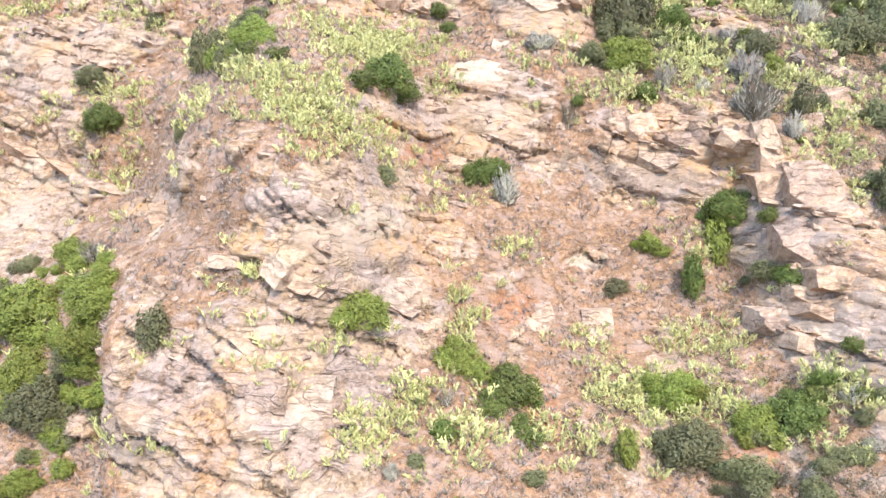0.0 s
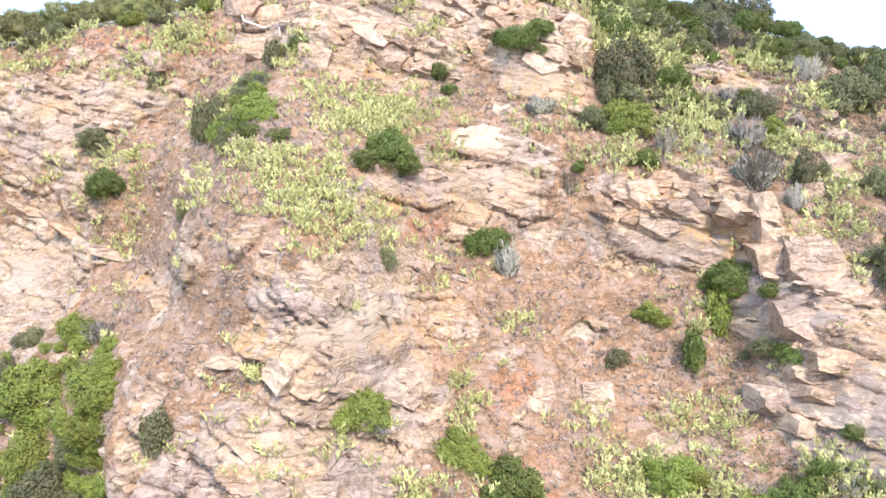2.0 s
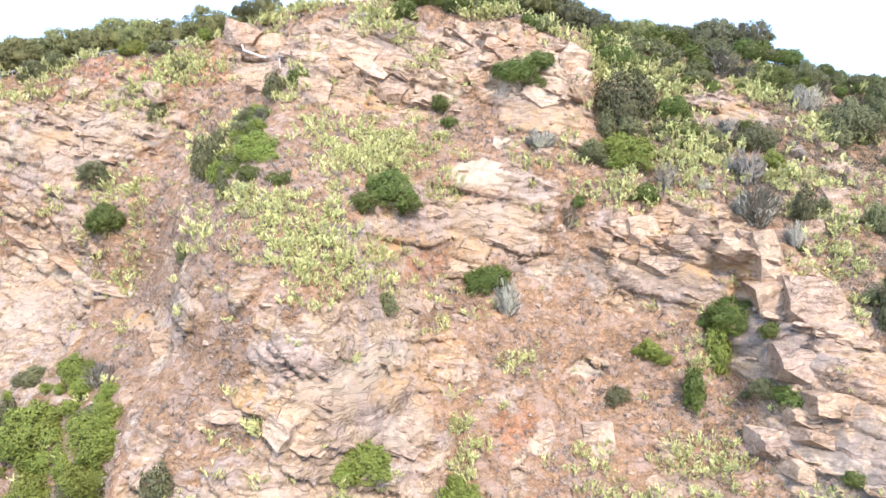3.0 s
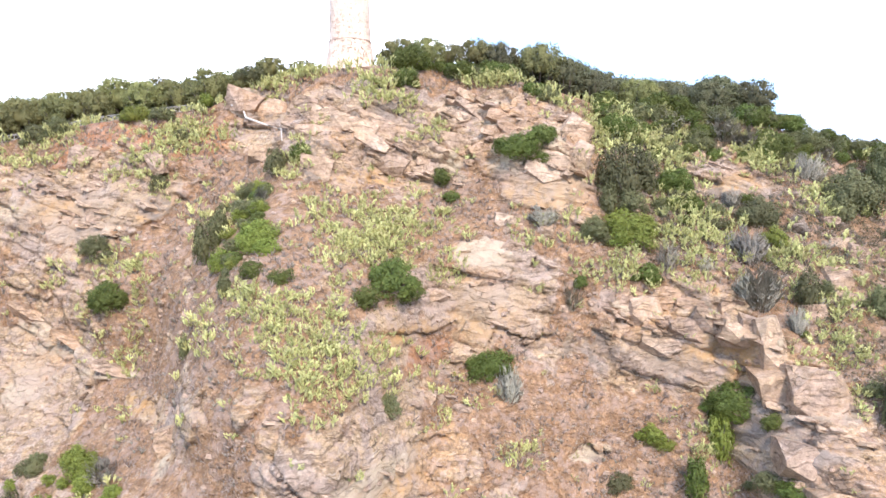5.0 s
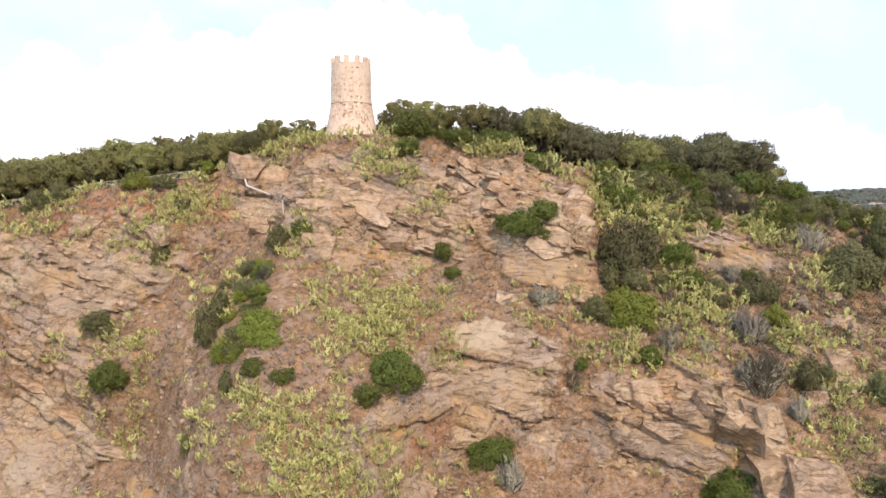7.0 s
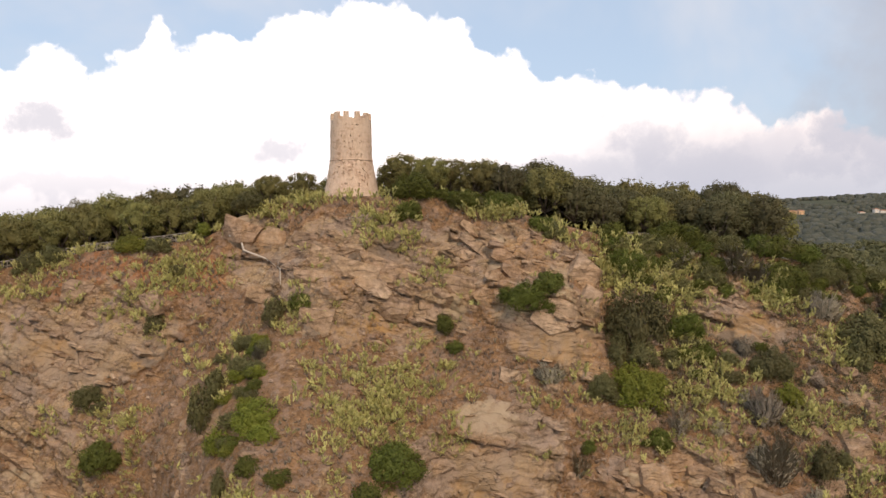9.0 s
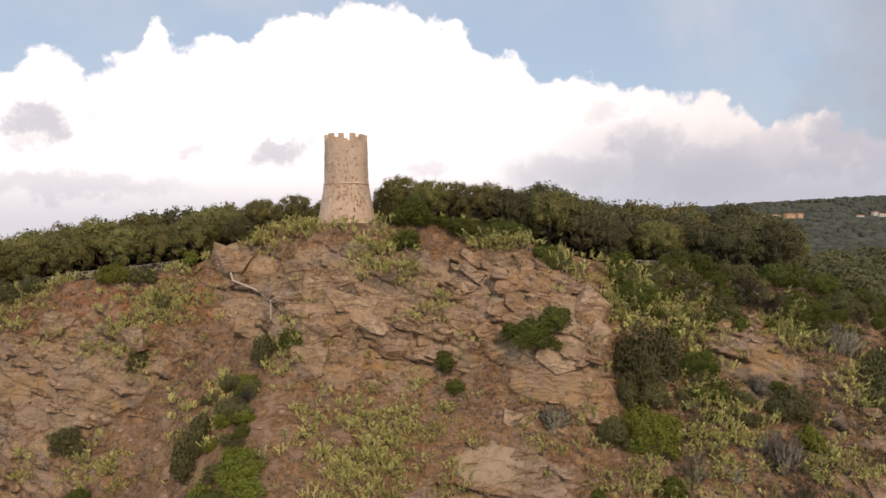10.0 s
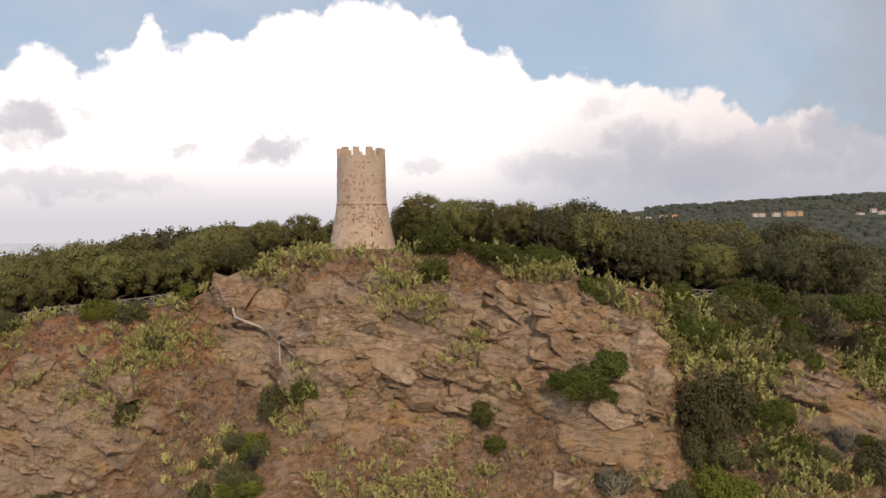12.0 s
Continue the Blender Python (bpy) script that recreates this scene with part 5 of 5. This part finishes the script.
# Ledges of broken slabs: x, height, half length, how many, size.
LEDGES = [(4.5, 62.4, 3.2, 9, 2.4), (8.5, 60.6, 2.6, 7, 2.2), (33, 33.5, 4, 10, 2.0), (24, 33.8, 5, 8, 1.9), (-9, 57.2, 4, 7, 2.0), (-1, 27.6, 3, 5, 1.8), (-8, 18.8, 5, 8, 1.8),
          (37.5, 25.5, 4, 8, 2.2), (34, 13.5, 3.5, 8, 1.8), (-6, 53.5, 4, 6, 1.8), (14, 53.5, 4, 7, 1.9), (-52, 50, 7, 9, 2.0), (-46, 46, 6, 8, 1.8), (39, 53, 3, 6, 1.6)]


def block_mesh(seed):
    """A squared joint block with a few broken corners, about one across."""
    rnd = random.Random(seed)
    bm = bmesh.new()
    bmesh.ops.create_cube(bm, size=1.0)
    for v in bm.verts:
        v.co += Vector((rnd.uniform(-1, 1), rnd.uniform(-1, 1), rnd.uniform(-1, 1))) * 0.09
    for _ in range(5):
        n = Vector((rnd.choice((-1, 1)) * rnd.uniform(0.3, 1), -rnd.uniform(0.3, 1), rnd.choice((-1, 1)) * rnd.uniform(0.3, 1))).normalized()
        cut = bmesh.ops.bisect_plane(bm, geom=bm.verts[:] + bm.edges[:] + bm.faces[:], plane_co=n * rnd.uniform(0.52, 0.66), plane_no=n, clear_outer=True)
        edges = [e for e in cut["geom_cut"] if isinstance(e, bmesh.types.BMEdge)]
        if edges:
            bmesh.ops.contextual_create(bm, geom=edges)
    me = bpy.data.meshes.new("rock_block")
    bm.to_mesh(me)
    bm.free()
    me.materials.append(STONE)
    return me


# Large slabs and blocks on the face: x, height, width, height, dip in degrees.
BROW_SLABS = [(3.5, 63.6, 3.9, 1.4, 30), (1.7, 62.3, 3.2, 0.9, 30), (4.4, 61.1, 6.9, 1.5, 30), (7.8, 59.8, 4.3, 1.7, 28), (6, 62.3, 3.8, 1, 28), (10.4, 62.6, 2.5, 1.9, 20),
    (1.1, 60.5, 4.4, 1.9, 18), (16.7, 57, 3.7, 5.6, 42), (17.4, 54.6, 2.4, 3.7, 45), (14.2, 53.8, 4.2, 2.4, 30), (12.3, 51.9, 4.8, 2.4, 20), (10.2, 53.4, 3.6, 2.4, 30),
    (4.6, 55, 1.8, 2.7, -30), (1.4, 56.4, 3.6, 3, 10), (-2.3, 54, 3, 3, 10), (8.4, 58, 3.6, 1.6, 28)]
BROW_BLOCKS = [(-28.9, 63.6, 4.4, 3.4, 20), (-25.1, 62.1, 4.1, 4.1, 20), (-19.5, 61.3, 3.2, 4.5, 10), (-16.4, 60, 3.1, 3.7, 15), (-12.1, 58.1, 5.3, 3.5, 15), (-9.8, 56.3, 4.7, 2.1, 20),
    (-12.8, 54.6, 3.6, 3.6, 10), (-9.1, 58.8, 4.8, 3, 20), (-5.7, 57.6, 3.6, 1.8, 30), (-17.3, 57.6, 3.6, 2.4, 0), (-50.8, 55.6, 3.7, 3, 10), (-38.9, 54.3, 2, 3.4, -20),
    (-24.1, 55.1, 5.1, 2.6, 5), (-16.1, 52.4, 3.4, 4, 10), (-7, 53.7, 3.6, 3, 25), (-4.4, 52.3, 4.3, 3, 30)]
LEDGE_BLOCKS = [(18.9, 35.6, 2.1, 4.2, 5), (21.2, 36.6, 4.2, 2.8, 15), (23.3, 35.3, 3.5, 3.5, 10), (26.5, 36.8, 4.9, 2.1, 10), (29.1, 36, 4.2, 1.8, 15), (30.7, 34.2, 4.2, 2.4, 20),
    (32.3, 33.2, 3.4, 2.1, 25), (32.7, 35.7, 2.1, 2.1, 0), (35.3, 32.4, 2.5, 5.2, -5), (34.2, 34, 2.8, 2.1, 20), (28.4, 33.3, 5.6, 2.8, 8), (25.4, 31.8, 4.9, 3.5, 5), (20.6, 32.8, 4.9, 3.1, 10)]
EAST_BLOCKS = [(35.9, 27, 4.1, 5.5, -10), (38.7, 27.2, 6.1, 5.4, 10), (37.9, 29, 3.4, 2.7, 5), (46.4, 36.6, 3, 2.1, 10), (49.5, 42.5, 2.8, 2.4, 0), (50.9, 41.4, 2.8, 2.4, 20),
    (49.5, 45.8, 2, 1.3, 0), (46, 38.1, 3, 3.8, 10), (41.6, 34.9, 2.2, 2.9, -10), (7.3, 45.9, 2.5, 2.1, 10), (-55.2, 33.7, 6.2, 1.8, 20), (-46.8, 30.6, 7.3, 1.5, 30),
    (-39.1, 28.4, 6.1, 1.2, 20), (-19.5, 41.8, 1.8, 1, 0)]
LOW_BLOCKS = [(-11.3, 20, 4.8, 1, 20), (-16.6, 21.1, 3.7, 1.2, 10), (-14.1, 14.9, 3.9, 1.1, 35), (-9.1, 11.2, 2.5, 3.8, 0), (-12.4, 11.8, 2.5, 2.9, 0), (-3.2, 18.1, 2.5, 2.9, 0),
    (-26.4, 24.5, 2.3, 4, -20), (-22.3, 10.1, 2.3, 2.3, 0), (9.8, 14.6, 2.3, 2.9, 0), (15.9, 13.6, 3, 3, 0), (32.7, 13.8, 4.8, 2.4, 20), (34.2, 12.6, 4.2, 1.8, 20), (36.3, 15.2, 5.4, 1.4, 15),
    (36, 17, 4.9, 2.5, 10), (32.1, 14.8, 3.7, 1.8, 10), (35.6, 21.8, 5, 3.1, 10), (37.7, 18.3, 5.5, 2.4, 8)]


def build_blocks():
    """Blocks of the bedded rock that stand proud of the face, tilted with the beds."""
    rnd = random.Random(63)
    shapes = [block_mesh(110 + k) for k in range(6)]

    def set_block(x, z, w, h, proud, dip, turn):
        deep = max(2.0, w * 0.8)
        y = float(surface(x, min(z, float(rim(x))))) + deep * 0.5 - 0.62 * proud
        part("rock_block", rnd.choice(shapes), ground, "", pose(x, y, z, rnd.uniform(-12, 4), dip, turn) @ Matrix.Diagonal((w, deep, h, 1)))

    for x, z, w, h, dip in BROW_SLABS + BROW_BLOCKS + LEDGE_BLOCKS + EAST_BLOCKS + LOW_BLOCKS:
        set_block(x, z, w * 1.05, h * 1.05, 0.18 + 0.10 * min(w, h) * rnd.uniform(0.7, 1.2), dip, rnd.uniform(-9, 9))
    made = 0
    while made < 225:
        cx, cz, wx, wz = rnd.choice(BARE)
        x, z = rnd.gauss(cx, wx * 0.6), rnd.gauss(cz, wz * 0.6)
        if z > float(rim(x)) - 1 or z < 3:
            continue
        s = rnd.choice((0.8, 1.0, 1.3, 1.7, 2.3))
        ob = part("rock_block", rnd.choice(ROCKS + SLABS), ground)
        ob.matrix_basis = pose(x, float(surface(x, z)) + 0.34 * s, z, rnd.uniform(-22, 14), 20 + rnd.uniform(-12, 12), rnd.uniform(-40, 40)) @ Matrix.Diagonal((s * rnd.uniform(1.0, 1.7), s, s * 0.9, 1))
        made += 1


def build_rocks():
    rnd = random.Random(61)
    for x, z, half, n, size in LEDGES:
        for k in range(n):
            px = x + half * (2 * (k + 0.5) / n - 1) + rnd.uniform(-0.4, 0.4)
            pz = z - 0.36 * (px - x) + rnd.uniform(-0.5, 0.5)
            y = float(surface(px, min(pz, float(rim(px)))))
            s = size * rnd.uniform(0.6, 1.15)
            ob = new("rock_slab", rnd.choice(SLABS))
            ob.matrix_basis = pose(px, y + 0.12 * s, pz, rnd.uniform(-14, 22), 20 + rnd.uniform(-9, 9), rnd.uniform(-25, 25)) @ Matrix.Diagonal((s * 1.3, s, s, 1))
            tagged(ob, "pale angular sandstone slab jutting from a ledge", "rock", "ledge slabs")
    for k in range(150):
        x, z = rnd.uniform(-58, 60), rnd.uniform(3, 60)
        z = min(z, float(rim(x)) - 2)
        y = float(surface(x, z))
        s = rnd.choice((0.6, 0.7, 0.8, 1.0, 1.3)) * rnd.uniform(0.8, 1.2)
        ob = new("boulder", rnd.choice(ROCKS))
        ob.matrix_basis = pose(x, y + 0.22 * s, z - 0.05 * s, rnd.uniform(-40, 40), rnd.uniform(-40, 40), rnd.uniform(0, 360)) @ Matrix.Diagonal((s, s * rnd.uniform(0.7, 1), s, 1))
        tagged(ob, "weathered grey-pink sandstone boulder lodged on the slope", "rock", "boulders")
    rubble = Lump()
    rs = np.random.RandomState(8)
    xs, zs = rs.uniform(-60, 60, 2200), 2 + 60 * rs.rand(2200) ** 1.3
    zs = np.minimum(zs, rim(xs) - 1)
    ys = surface(xs, zs)
    for x, y, z in zip(xs, ys, zs):
        me = rnd.choice(CHIPS)
        s = rnd.uniform(0.2, 0.6)
        m = pose(x, y + 0.05, z, rnd.uniform(-40, 40), rnd.uniform(-40, 40), rnd.uniform(0, 360)) @ Matrix.Diagonal((s, s, s, 1))
        rubble.add([m @ v.co for v in me.vertices], [tuple(p.vertices) for p in me.polygons])
    tagged(new("rubble", rubble.mesh("rubble", STONE)), "small broken stones strewn over the slope", "rubble", kind="stuff")


build_rocks()
build_blocks()


# ---- a dead branch on the brow ----
def build_branch():
    branch = empty("dead_branch", pose(0, 0, 0), "bleached dead branch lying down the bare brow", "branch")
    def limb(points, radii):
        g = Lump()
        g.tube([Vector((x, float(surface(x, z)) - 0.24, z)) for x, z in points], radii, 6)
        return g
    part("limb", limb([(-30.6, 63.2), (-29.0, 62.9), (-28.2, 61.2), (-25.2, 60.1), (-22.1, 58.9), (-21.4, 57.0)], [0.12, 0.15, 0.15, 0.13, 0.11, 0.06]).mesh("limb", DEADWOOD, True), branch)
    part("side_limb", limb([(-29.2, 62.9), (-30.0, 64.0), (-31.0, 64.6)], [0.11, 0.09, 0.04]).mesh("side_limb", DEADWOOD, True), branch)


build_branch()


# ---- fence along the cliff path ----
def build_fence(x0, x1, back):
    fence = empty("fence", pose(0, 0, 0), "weathered grey wooden fence with crossed rails along the path", "fence", "path fences")
    n = int((x1 - x0) / 1.7)
    spot = lambda x: Vector((x, float(face(x, rim(x))) + back, float(inland(x, float(face(x, rim(x))) + back)) + 0.1))
    tube = lambda a, b, r: (lambda g: (g.tube([a, b], [r, r], 6), g)[1])(Lump())
    pts = [spot(x0 + 1.7 * k) for k in range(n + 1)]
    up = Vector((0, 0, 1))
    for p in pts:
        part("post", tube(p - up * 0.3, p + up * 1.12, 0.06).mesh("post", WOOD), fence)
    for a, b in zip(pts, pts[1:]):
        part("top_rail", tube(a + up * 1.05, b + up * 1.05, 0.05).mesh("top_rail", WOOD), fence)
        part("bottom_rail", tube(a + up * 0.22, b + up * 0.22, 0.04).mesh("bottom_rail", WOOD), fence)
        part("cross_rail", tube(a + up * 0.25, b + up * 1.0, 0.04).mesh("cross_rail", WOOD), fence)
        part("cross_rail", tube(a + up * 1.0, b + up * 0.25, 0.04).mesh("cross_rail", WOOD), fence)


build_fence(-66, -36, 1.5)
build_fence(23, 38, 5.0)


# ---- far woods and houses ----
def build_far():
    rnd = random.Random(51)
    g = Lump()
    count = 0
    houses = ((600, 1300), (450, 1500), (770, 1305), (980, 1650))
    while count < 7800:
        y = 134 + 2500 * rnd.random() ** 1.7
        x = rnd.uniform(0.28, 0.82) * y if rnd.random() < 0.8 else rnd.uniform(-0.75, 0.8) * (y + 60)
        # The nearest blobs are added filler that blocks the bright view under the plateau crowns.
        if (y < 134 + 0.2 * max(0, x) and x < 45) or (y < 160 and x >= 45) or inland(x, y) < 4:
            continue
        if value_noise(np.array(x * 0.008 + 5), np.array(y * 0.008)) < 0.36 and y > 300:
            continue
        if 0.3 < x / y < 0.85 and y < 480:
            continue
        if any(abs(x * b / y - a) < 55 and -420 < y - b < 12 for a, b in houses):
            continue
        count += 1
        r = rnd.uniform(2.0, 4.6) * (1 + y / 2200)
        z = float(inland(x, y)) + r * 0.35
        ring, rows = 6, []
        for i, lat in enumerate((-0.5, 0.3, 1.0)):
            for k in range(ring):
                a = 2 * math.pi * (k + 0.5 * (i % 2)) / ring
                s = r * rnd.uniform(0.78, 1.15)
                rows.append(Vector((x + math.cos(a) * math.cos(lat) * s * 1.15, y + math.sin(a) * math.cos(lat) * s * 1.15, z + math.sin(lat) * s * 0.95)))
        g.add(rows, [(i * ring + k, i * ring + (k + 1) % ring, (i + 1) * ring + (k + 1) % ring, (i + 1) * ring + k) for i in range(2) for k in range(ring)] + [tuple(range(2 * ring, 3 * ring))])
    tagged(new("far_woods", g.mesh("far_woods", HAZED_WOOD, True)), "distant woods with haze tinted into their colour, and filler behind the plateau trees", "woods", kind="stuff")


build_far()


def build_house(x, y, w, d, h, turn, wall_mat, label):
    w, d, h = w * 0.75, d * 0.9, h * 1.0
    z = float(inland(x, y)) + 1
    house = empty("house", pose(x, y, z, 0, 0, turn), label, "house", "houses on the hill")
    g = Lump()
    g.box(-w / 2, -d / 2, -12, w / 2, d / 2, h + 1)
    part("wall", g.mesh("wall", wall_mat), house)
    g = Lump()
    e = 0.6
    g.add([Vector(v) for v in ((-w / 2 - e, -d / 2 - e, h + 1), (w / 2 + e, -d / 2 - e, h + 1), (w / 2 + e, d / 2 + e, h + 1), (-w / 2 - e, d / 2 + e, h + 1),
                               (-w / 2 + d / 3, 0, h + 1 + d * 0.22), (w / 2 - d / 3, 0, h + 1 + d * 0.22))], [(0, 1, 5, 4), (2, 3, 4, 5), (1, 2, 5), (3, 0, 4), (3, 2, 1, 0)])
    part("roof", g.mesh("roof", TILE), house)
    floors, n = max(1, int(h / 3)), max(2, int(w / 4))
    for f_ in range(floors):
        for k in range(n):
            cx = -w / 2 + w * (k + 0.5) / n
            g = Lump()
            g.box(cx - 0.6, -d / 2 - 0.06, 1.8 + 3 * f_, cx + 0.6, -d / 2 + 0.1, 3.2 + 3 * f_)
            part("window", g.mesh("window", PANE), house)


for spec in ((618, 1300, 22, 12, 7, 8, ORANGE), (592, 1295, 16, 10, 6, -5, PLASTER), (570, 1305, 14, 10, 5, 4, PLASTER), (640, 1310, 14, 10, 8, 12, ORANGE), (552, 1290, 12, 9, 5, 0, PLASTER),
             (455, 1500, 20, 11, 6, 6, PLASTER), (480, 1505, 16, 10, 7, -8, ORANGE), (420, 1490, 14, 9, 4, 3, PLASTER), (400, 1500, 12, 9, 4, 3, PLASTER),
             (790, 1310, 14, 10, 7, -10, PLASTER), (745, 1300, 14, 9, 4, 5, PLASTER), (980, 1650, 16, 10, 6, 5, PLASTER)):
    build_house(*spec, "pale tile-roofed house among trees on the distant hill")
